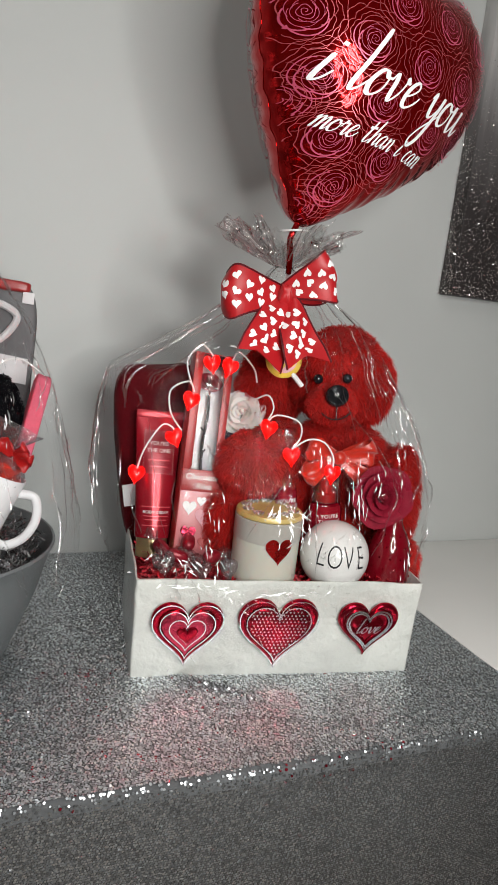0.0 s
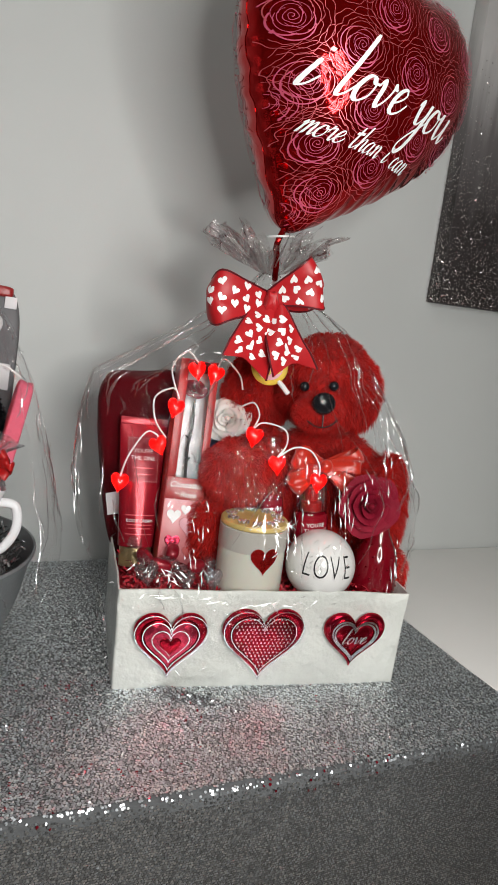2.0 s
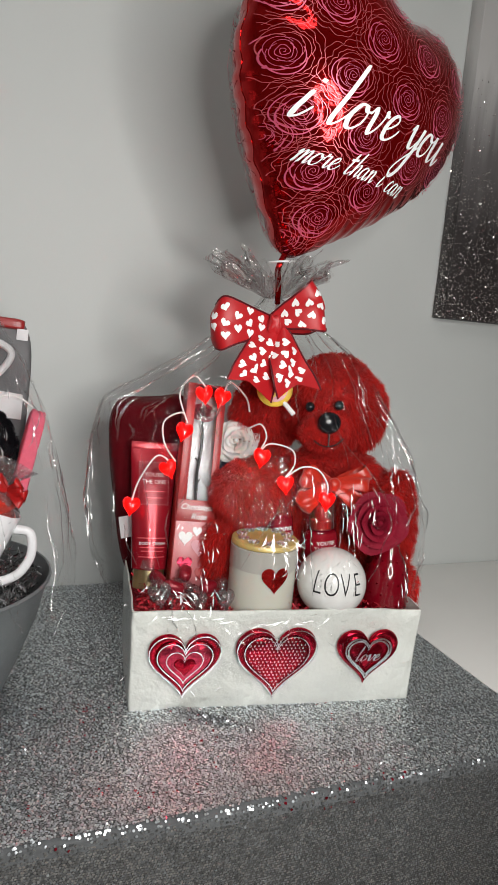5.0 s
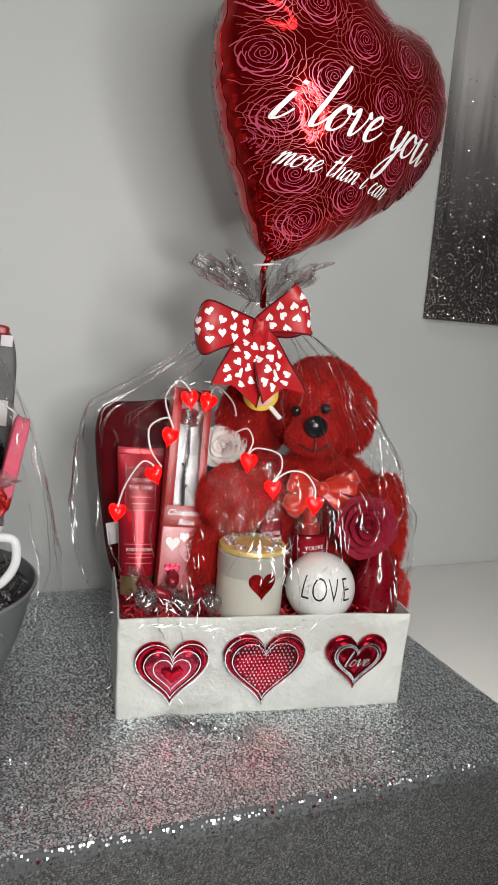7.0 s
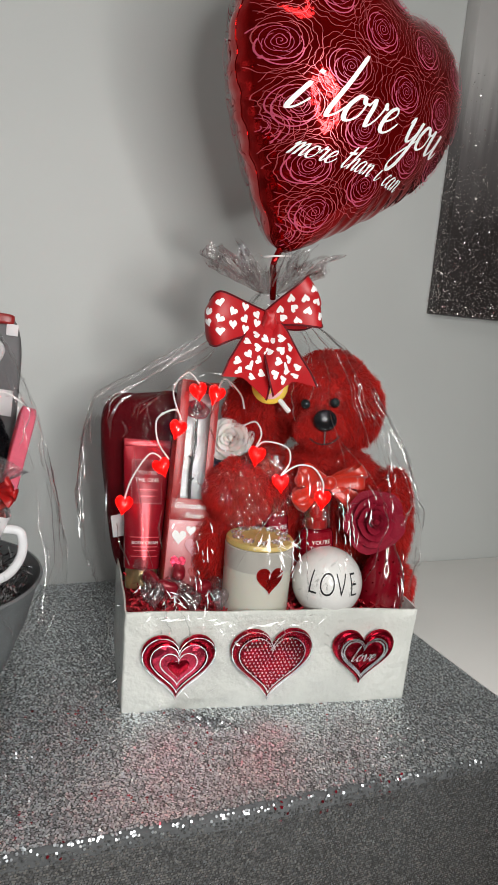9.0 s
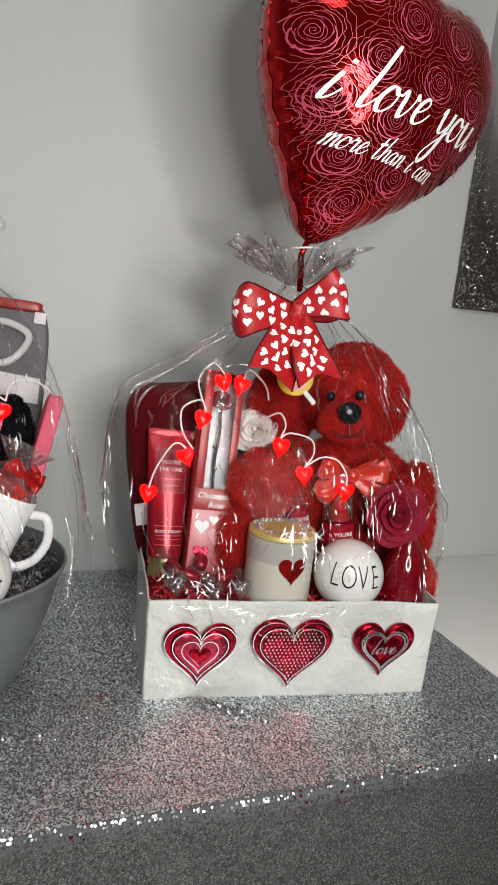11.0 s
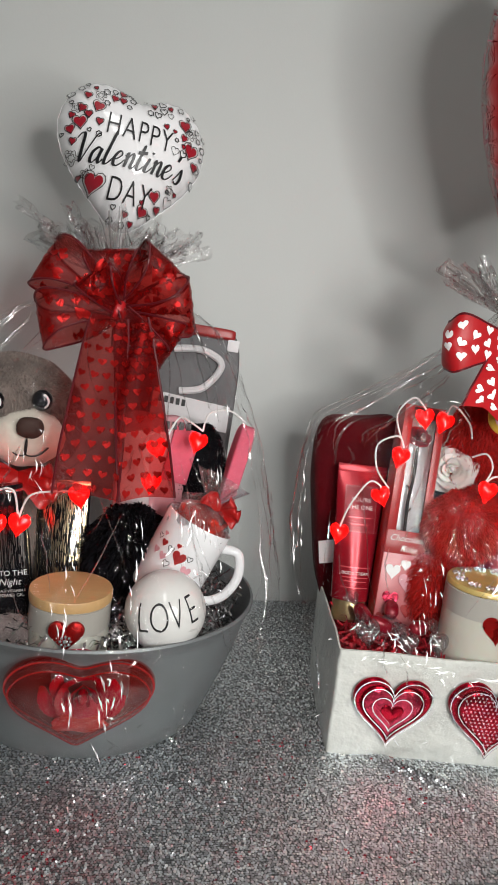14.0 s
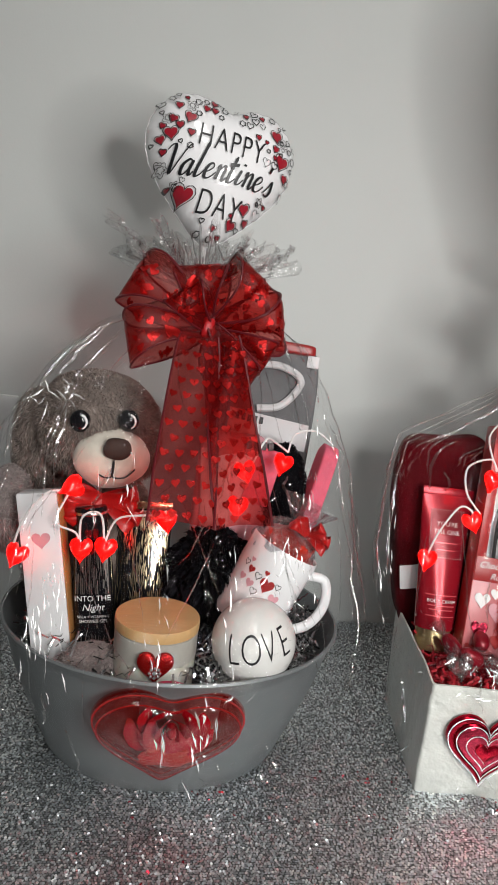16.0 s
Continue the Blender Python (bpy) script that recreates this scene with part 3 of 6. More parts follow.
DROP = 0.62
LENGTH = WALL_Y - 0.004 - EDGE_Y - 0.006 + 0.0094 + DROP
cloth = thing("tablecloth", pose(0, 0, 0), "silver grey sequin tablecloth draped over the table", "tablecloth")
part("cloth", grid(150, 130, lambda u, v: cloth_point(LEFT_X + (RIGHT_X - LEFT_X) * u, LENGTH * v)), CLOTH, cloth)


def sequins(name, material, x0, x1, s0, s1, step, seed, keep=1.0, tilt=0.20, size=0.00155, mask=None):
    g = np.random.default_rng(seed)
    vs, fs = [], []
    nx, ns = int((x1 - x0) / step), int((s1 - s0) / step)
    flat = WALL_Y - 0.004 - EDGE_Y - 0.012
    for j in range(ns):
        for i in range(nx):
            if keep < 1 and g.random() > keep:
                continue
            x = x0 + (i + 0.5 * (j % 2) + g.normal() * 0.16) * step
            s = s0 + (j + g.normal() * 0.12) * step
            if x > x1 or s < 0 or (mask and g.random() > mask(x, s)):
                continue
            p = cloth_point(x, s)
            a = (cloth_point(x + 0.003, s) - p).normalized()
            b = (cloth_point(x, s + 0.003) - p).normalized()
            n = b.cross(a).normalized()
            if n.z < -0.1:
                n = -n
            n = (n + a * g.normal() * tilt + b * (g.normal() * tilt + 0.10)).normalized()
            u = n.cross(b).normalized()
            w = u.cross(n)
            c = p + n * 0.0014
            k = len(vs)
            r = size * g.uniform(0.85, 1.1)
            for q in range(6):
                t = math.tau * q / 6
                vs.append(tuple(c + u * r * math.cos(t) + w * r * math.sin(t)))
            fs.append(tuple(range(k, k + 6)))
    ob = part(name, M(vs, fs), material, cloth, smooth=False)
    ob["kind"] = "stuff"


sequins("sequin_layer", SEQUIN, -0.62, RIGHT_X, 0.0, 0.645, 0.0028, 3, size=0.00155, tilt=0.20, mask=lambda x, s: 0.45 if s > 0.626 else 1.0)
sequins("drop_sequin_layer", SEQUIN, -0.45, RIGHT_X, 0.645, 0.88, 0.0028, 4, size=0.0015, tilt=0.13)
# painted reflection: red-coloured sequins in patches where the cloth mirrors the box front
sequins("painted_reflection_layer", SEQUIN_REFLECTION, -0.1, 0.62, 0.40, 0.655, 0.0037, 5, 0.11, 0.4, 0.0017,
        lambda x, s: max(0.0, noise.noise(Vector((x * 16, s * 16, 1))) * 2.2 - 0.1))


# ---------- on the wall ----------
def canvas_picture():
    x0, x1, z0, z1, d = 0.970, 1.62, 1.297, 2.12, 0.042
    t = thing("canvas_picture", pose(x0, WALL_Y, z0), "canvas with charcoal glitter fading up into silver grey", "picture")
    m = bpy.data.materials.new("fading_canvas")
    m.use_nodes = True
    nt = m.node_tree
    N, L = nt.nodes.new, nt.links.new
    b = nt.nodes["Principled BSDF"]
    b.inputs["Roughness"].default_value = 0.5
    co, sep, nz, ma, rm, st = N("ShaderNodeTexCoord"), N("ShaderNodeSeparateXYZ"), N("ShaderNodeTexNoise"), N("ShaderNodeMath"), N("ShaderNodeValToRGB"), N("ShaderNodeMapping")
    st.inputs["Scale"].default_value = (28, 28, 1.6)
    nz.inputs["Scale"].default_value, nz.inputs["Detail"].default_value = 1.0, 6
    L(co.outputs["Object"], sep.inputs[0])
    L(co.outputs["Object"], st.inputs["Vector"])
    L(st.outputs["Vector"], nz.inputs["Vector"])
    ma.operation = "MULTIPLY_ADD"
    ma.inputs[1].default_value = 0.30
    L(nz.outputs["Fac"], ma.inputs[0])
    L(sep.outputs["Z"], ma.inputs[2])
    e = rm.color_ramp.elements
    e[0].position, e[0].color = 0.34, (0.028, 0.022, 0.022, 1)
    e[1].position, e[1].color = 0.66, (0.50, 0.49, 0.48, 1)
    mid = e.new(0.50)
    mid.color = (0.13, 0.12, 0.12, 1)
    L(ma.outputs[0], rm.inputs["Fac"])
    L(rm.outputs["Color"], b.inputs["Base Color"])
    part("canvas", xf(block(x1 - x0, d, z1 - z0, 0.003), pose((x1 - x0) / 2, -d / 2 - 0.001, 0)), m, t, smooth=True)
    g = np.random.default_rng(11)
    vs, fs = [], []
    count = 0
    while count < 8000:
        z = g.random() ** 1.25 * 0.46
        side = g.random() < 0.16
        x, y = (-0.0012, -g.random() * d) if side else (g.random() * 0.36, -d - 0.0022)
        if z > 0.30 + 0.14 * noise.noise(Vector((x * 30, 0, 2))) and g.random() > 0.12:
            continue
        r = g.uniform(0.0005, 0.0016)
        n = Vector((-1, 0, 0) if side else (0, -1, 0)) + Vector(g.normal(size=3)) * 0.6
        n.normalize()
        u = n.cross(Vector((0.2, 0.3, 1))).normalized()
        w = n.cross(u)
        k = len(vs)
        c = Vector((x, y, z + 0.002))
        vs += [tuple(c + u * r), tuple(c + w * r), tuple(c - u * r), tuple(c - w * r)]
        fs.append((k, k + 1, k + 2, k + 3))
        count += 1
    ob = part("glitter_flake_layer", M(vs, fs), SHIMMER, t, smooth=False)
    ob["kind"] = "stuff"


canvas_picture()


def switch_plate():
    t = thing("light_switch", pose(-0.325, WALL_Y, 0.98), "white plastic wall switch plate with a dark rocker", "switch")
    part("plate", xf(block(0.118, 0.008, 0.118, 0.003), pose(0, -0.005, 0)), SWITCH, t)
    part("rocker", xf(block(0.022, 0.006, 0.034, 0.002), pose(0.012, -0.011, 0.042)), BLACK, t)


switch_plate()


fit_ob = thing("wall_fitting", pose(1.262, WALL_Y, 0.955), "small dark rounded fitting on the grey wall", "wall fitting")
part("body", blob((0.022, -0.013, 0.036), (0.030, 0.0135, 0.036), 24), BLACK, fit_ob)
part("stem", tube([(0.024, -0.012, 0.02), (0.025, -0.012, -0.05)], 0.006), BLACK, fit_ob)


# ---------- heart balloons ----------
def heart_balloon(name, at, w, h, thick, material, label, pleats, tail, low=0.10):
    """An inflated foil heart facing -y, with its tip at the origin. Gives the thing and the map of its front."""
    t = thing(name, at, label, "balloon", "heart balloons")
    c = Vector((0, 0, h * 0.60))
    n = 192
    rim = []
    for i in range(n):
        x, z = full_heart(i / n, w, h, low)
        rim.append((x, z + h * 0.5 + h * 0.0207))
    ang = np.array([math.atan2(z - c.z, x) for x, z in rim])
    rad = np.array([math.hypot(x, z - c.z) for x, z in rim])
    order = np.argsort(ang)
    ang, rad = ang[order], rad[order]

    def reach(a):
        return float(np.interp(a, ang, rad, period=math.tau))

    # the height of a skin blown up inside the outline
    G = 150
    gx, gz = np.meshgrid(np.linspace(-0.56, 0.56, G) * w, np.linspace(-0.06, 1.06, G) * h)
    rr = np.hypot(gx, gz - c.z) / np.interp(np.arctan2(gz - c.z, gx), ang, rad, period=math.tau)
    inner = rr < 1
    sol = np.where(inner, 1 - rr ** 2, 0.0)
    for _ in range(3000):
        avg = 0.25 * (np.roll(sol, 1, 0) + np.roll(sol, -1, 0) + np.roll(sol, 1, 1) + np.roll(sol, -1, 1))
        sol = np.where(inner, avg + 2e-4, 0.0)
    ratio = np.where(rr < 0.90, sol / np.maximum(1 - rr ** 2, 1e-3), 0.0)
    known = (rr < 0.90).astype(float)
    for _ in range(40):
        tot = sum(np.roll(ratio * known, s, x) for s in (1, -1) for x in (0, 1))
        cnt = sum(np.roll(known, s, x) for s in (1, -1) for x in (0, 1))
        fill = (known == 0) & (cnt > 0)
        ratio = np.where(fill, tot / np.maximum(cnt, 1), ratio)
        known = np.where(fill, 1.0, known)
    for _ in range(6):
        ratio = 0.5 * ratio + 0.125 * (np.roll(ratio, 1, 0) + np.roll(ratio, -1, 0) + np.roll(ratio, 1, 1) + np.roll(ratio, -1, 1))
    top = (ratio * np.maximum(1 - rr ** 2, 0)).max()

    def bulge(r, a):
        r = min(r, 1.0)
        k = r * reach(a)
        fx, fz = (k * math.cos(a) / w + 0.56) / 1.12 * (G - 1), ((c.z + k * math.sin(a)) / h + 0.06) / 1.12 * (G - 1)
        i, j = min(max(int(fx), 0), G - 2), min(max(int(fz), 0), G - 2)
        u, v = fx - i, fz - j
        q = (ratio[j, i] * (1 - u) + ratio[j, i + 1] * u) * (1 - v) + (ratio[j + 1, i] * (1 - u) + ratio[j + 1, i + 1] * u) * v
        return thick * math.sqrt(max(q * (1 - r * r) / top, 0))

    def place(r, a, sign, pleat=True):
        R = reach(a)
        k = r * R
        p = (0.5 + 0.5 * math.cos(a * pleats + 2 * math.sin(a * 5))) if pleat else 0
        edge = max(r - 0.72, 0) / 0.28
        k *= 1 - 0.008 * p * edge ** 1.5
        y = sign * bulge(r, a) * (1 - 0.06 * p * edge) + 0.012 * thick / 0.1 * math.sin(a * pleats * 0.5 + 1) * 0.25 * edge ** 3
        return (k * math.cos(a), y, c.z + k * math.sin(a))

    nr, na = 34, 288
    front = grid(na, nr, lambda u, v: place(1 - (1 - (v * 0.999 + 0.001)) ** 1.6, u * math.tau, -1), closed_u=True)
    back = grid(na, nr, lambda u, v: place(1 - (1 - (v * 0.999 + 0.001)) ** 1.6, u * math.tau, 1), closed_u=True)
    back = back[0], [q[::-1] for q in back[1]]
    seam = grid(na, 2, lambda u, v: tuple(Vector(place(1, u * math.tau, 1)) * 1.0 + Vector((math.cos(u * math.tau), 0, math.sin(u * math.tau))) * v * 0.0008), closed_u=True)
    part("front", front, material, t, angle=180)
    part("back", back, material, t, angle=180)
    part("seam", seam, material, t, smooth=False)
    part("neck", tail, material, t)

    def on(lift, limit=9.0):
        def f(x, z):
            a = math.atan2(z - c.z, x)
            r = math.hypot(x, z - c.z) / reach(a)
            if r > limit:
                return None
            p = Vector(place(min(r, 1.0), a, -1, False))
            q = (1 - 0.10 * max(r - 0.72, 0) / 0.28)
            out = Vector((x, 0, z - c.z)).normalized() * max(0, r - 0.5) * 2.0 * lift if r > 0.01 else Vector((0, 0, 0))
            return (x + out.x, p.y - lift * q - 0.0006, z + out.z)
        return f
    return t, on, lambda x, z: math.hypot(x, z - c.z) / reach(math.atan2(z - c.z, x))


def turned(fn, ang, ox, oz):
    ca, sa = math.cos(ang), math.sin(ang)
    return lambda x, z: fn(ox + x * ca - z * sa, oz + x * sa + z * ca)


# red balloon: tip just above the knot of the box wrap
red_at = pose(0.457, 0.885, 1.336, 5, 17.8, 13)
inv = red_at.inverted()
tail = tube([(0, 0, 0.014), tuple(inv @ Vector((0.453, 0.886, 1.326))), tuple(inv @ Vector((0.458, 0.892, 1.308))), tuple(inv @ Vector((0.464, 0.903, 1.282)))], 0.0042, 8, 4)
red, on_red, rel_red = heart_balloon("red_heart_balloon", red_at, 0.358, 0.380, 0.106, BALLOON,
                                 "large red foil heart balloon printed with roses and white lettering", 46, tail, 0.42)
g = np.random.default_rng(21)
centres = [(-0.141, 0.190), (-0.070, 0.199), (-0.098, 0.143), (-0.023, 0.153), (0.008, 0.215), (0.024, 0.280), (-0.1125, 0.110), (-0.053, 0.096), (-0.079, 0.062), (-0.013, 0.0565), (0.021, 0.107),
           (-0.050, 0.2547), (0.062, 0.165), (0.080, 0.235), (0.102, 0.300), (-0.028, 0.322), (-0.112, 0.262), (0.044, 0.345), (0.125, 0.190), (-0.165, 0.250), (-0.085, 0.325), (0.150, 0.260), (-0.030, 0.022)]
lines, petals = [], []
inside = lambda pts: all(rel_red(x, z) < 0.994 for x, z in pts)


def print_line(pts, width, lift, out):
    for k in range(0, len(pts) - 1, 5):
        q = pts[k:k + 6]
        if len(q) > 1 and inside(q):
            out.append(stroke(q, width, on_red(lift)))


for cx, cz in centres:
    if rel_red(cx, cz) > 1.05:
        continue
    ph, sq = g.uniform(0, 6), g.uniform(0.88, 1.0)
    P2 = lambda r, a: (cx + r * math.cos(a), cz + r * sq * math.sin(a))
    # the tight heart of the bloom
    print_line([P2(0.0006 + 0.0085 * (k / 60) * (1 + 0.10 * math.sin(k * 0.9 + ph)), k * 0.26 + ph) for k in range(61)], 0.0006, 0.0024, petals)
    # curled petals round it, heavier on one side
    for ring, (r, n) in enumerate(((0.0105, 3), (0.0145, 3), (0.0185, 4), (0.0222, 4))):
        for k in range(n):
            a0 = ph + ring * 0.9 + math.tau * k / n + g.normal() * 0.1
            span = math.tau / n * 1.28
            arc = [P2(r * (0.86 + 0.20 * math.sin(math.pi * u) + 0.10 * u), a0 + span * u) for u in np.linspace(0, 1, 17)]
            low = 0.5 - 0.5 * math.sin(a0 + span / 2)
            print_line(arc, 0.0005 + 0.0009 * low * (ring > 1), 0.0022, petals if ring < 2 or low > 0.45 else lines)
    # wide ruffled outer petals in a hair line
    for ring, r in enumerate((0.0275, 0.0325, 0.0385)):
        n = 6 + ring
        pts = []
        for a in np.linspace(0, math.tau, 97):
            q = (a * n / math.tau + ph) % 1
            pts.append(P2(r * (0.90 + 0.13 * math.sqrt(max(math.sin(math.pi * q), 0)) + 0.02 * math.sin(a * 17 + ph)), a + 0.5 * ring))
        print_line(pts, 0.00055, 0.0020, lines)
# the same print on the back of the foil
mirror = lambda m: ([(x, -y + 0.0015, z) for x, y, z in m[0]], [q[::-1] for q in m[1]])
lines += [mirror(m) for m in list(lines)]
petals += [mirror(m) for m in list(petals)]
part("rose_print", join(*lines), PINKLINE, red, "thin pink printed rose outlines")["kind"] = "stuff"
part("petal_print", join(*petals), ROSELINE, red, "rose pink printed petals")["kind"] = "stuff"
big = on_red(0.0030, 0.985)
for piece in script("i love you", 0.073, turned(big, 0.24, -0.110, 0.134), 0.45, 0.044, 0.86):
    part("letter", piece, WHITE, red, "white script letter", smooth=False)
for piece in script("more than i can", 0.034, turned(big, 0.19, -0.079, 0.097), 0.45, 0.042, 0.86):
    part("small_letter", piece, WHITE, red, "small white script letter", smooth=False)
clip = [Vector((0.4585 + 0.017 * math.cos(a), 0.888 + 0.017 * math.sin(a), 1.336 + 0.002 * math.cos(a))) for a in np.linspace(0, math.tau, 19)]
part("clip", tube([tuple(inv @ q) for q in clip], 0.0013, 6, 2), WHITE, red, "thin white plastic balloon clip")
part("stick", tube([tuple(inv @ Vector(q)) for q in ((0.462, 0.900, 1.31), (0.466, 0.908, 1.28), (0.4676, 0.913, 1.262))], 0.003), WHITE, red, "thin white balloon stick")

# white balloon over the tub
white_at = pose(-0.020, 0.985, 1.328, -4, 5, 8)
tail = tube([(0, 0, 0.006), (0.001, 0, -0.006), (0.001, -0.001, -0.02)], 0.004, 8, 4)
wb, on_w, rel_w = heart_balloon("white_heart_balloon", white_at, 0.173, 0.173, 0.054, BALLOON_W,
                               "small white foil heart balloon with black lettering and red doodles", 40, tail, 0.50)
ow = on_w(0.0014, 9.0)
owt = on_w(0.0018, 0.985)
for word, q in (("HAPPY", (0.001, 0.108)), ("DAY", (0.000, 0.043))):
    for piece in islands(words(word, 0.0355, turned(owt, -0.05, *q), 0, 1.10, -0.012, 0.66, 0.006)):
        part("letter", piece, BLACK, wb, "thin black capital", smooth=False)
for piece in script("Valentine's", 0.039, turned(owt, 0.01, -0.064, 0.067), 0.28, 0.046, 0.86):
    part("script_letter", piece, BLACK, wb, "bold black script letter", smooth=False)
hearts, outl = [], []
spots = [(-0.040, 0.047, 14), (-0.063, 0.106, 9), (0.062, 0.106, 11), (0.043, 0.100, 7), (-0.0465, 0.126, 8), (0.029, 0.047, 8), (0.018, 0.0285, 8), (-0.023, 0.021, 7), (0.052, 0.132, 9), (-0.063, 0.122, 6),
         (-0.052, 0.028, 8), (0.046, 0.047, 8), (-0.072, 0.098, 6), (0.052, 0.118, 5), (0.030, 0.124, 4), (-0.044, 0.062, 4), (0.036, 0.036, 5), (0.000, 0.022, 4), (0.008, 0.014, 4), (0.034, 0.138, 5),
         (-0.030, 0.140, 5), (-0.058, 0.138, 5), (0.016, 0.038, 3), (-0.070, 0.074, 5), (0.070, 0.092, 6)]
for k, (x, z, s) in enumerate(spots):
    s *= 0.0014
    if rel_w(x, z) > 0.95:
        continue
    o = turned(ow, g.uniform(-0.4, 0.4), x, z)
    if k % 4 == 3:
        outl.append(stroke(heart_poly(s, s, 20), 0.0006, o, True))
    else:
        hearts.append(poly_fill(heart_poly(s, s, 20), o))
        outl.append(stroke(heart_poly(s * 1.25, s * 1.25, 20), 0.0008, o, True))
for x, z, s in ((-0.045, 0.14, 5), (-0.068, 0.122, 5), (0.06, 0.126, 6), (-0.066, 0.07, 6), (0.045, 0.06, 4), (0.014, 0.012, 4), (-0.02, 0.016, 4), (-0.05, 0.056, 4), (0.075, 0.09, 4)):
    if rel_w(x, z) > 0.95:
        continue
    for rr in (1.0, 0.55):
        outl.append(stroke([(s * 0.001 * rr * (1 + 0.25 * math.cos(5 * a)) * math.cos(a), s * 0.001 * rr * (1 + 0.25 * math.cos(5 * a)) * math.sin(a)) for a in np.linspace(0, math.tau, 30)], 0.0006, turned(ow, 0, x, z)))
used = [(p[0], p[1]) for p in spots]
for k in range(900):
    x, z = g.uniform(-0.08, 0.08), g.uniform(0.01, 0.155)
    if rel_w(x, z) > 0.975 or rel_w(x, z) < 0.50 or (abs(x) < 0.040 and 0.030 < z < 0.124) or (abs(x) < 0.066 and 0.058 < z < 0.096) or any(math.hypot(x - p[0], z - p[1]) < 0.0085 for p in used):
        continue
    used.append((x, z))
    o, s = turned(ow, g.uniform(-0.5, 0.5), x, z), g.uniform(0.0035, 0.0075)
    if k % 3 == 0:
        hearts.append(poly_fill(heart_poly(s, s, 16), o))
    outl.append(stroke(heart_poly(s * 1.2, s * 1.2, 18) if k % 3 < 2 else [(s * 0.5 * math.cos(b) * (1 + 0.2 * math.cos(6 * b)), s * 0.5 * math.sin(b) * (1 + 0.2 * math.cos(6 * b))) for b in np.linspace(0, math.tau, 22)], 0.0010, o, True))
part("heart_print", join(*hearts), DARKRED, wb, "dark red printed hearts", smooth=False)["kind"] = "stuff"
part("doodle_print", join(*outl), BLACK, wb, "black printed doodle lines", smooth=False)["kind"] = "stuff"
part("stick", tube([tuple(white_at.inverted() @ Vector(q)) for q in ((-0.022, 0.984, 1.335), (-0.020, 0.970, 1.300), (-0.020, 0.958, 1.272))], 0.0018), WHITE, wb, "thin white balloon stick")


# ---------- white gift box ----------
def ring_rect(x0, x1, y0, y1, z, r=0.004, n=12, k=5):
    pts = []
    for cx, cy, a0 in ((x1 - r, y0 + r, -90), (x1 - r, y1 - r, 0), (x0 + r, y1 - r, 90), (x0 + r, y0 + r, 180)):
        for i in range(k):
            a = radians(a0 + 90 * i / (k - 1))
            pts.append(Vector((cx + r * math.cos(a), cy + r * math.sin(a), z)))
    out = []
    for i, p in enumerate(pts):
        q = pts[(i + 1) % len(pts)]
        steps = n if (p - q).length > 0.05 else 1
        out += [p.lerp(q, s / steps) for s in range(steps)]
    return out


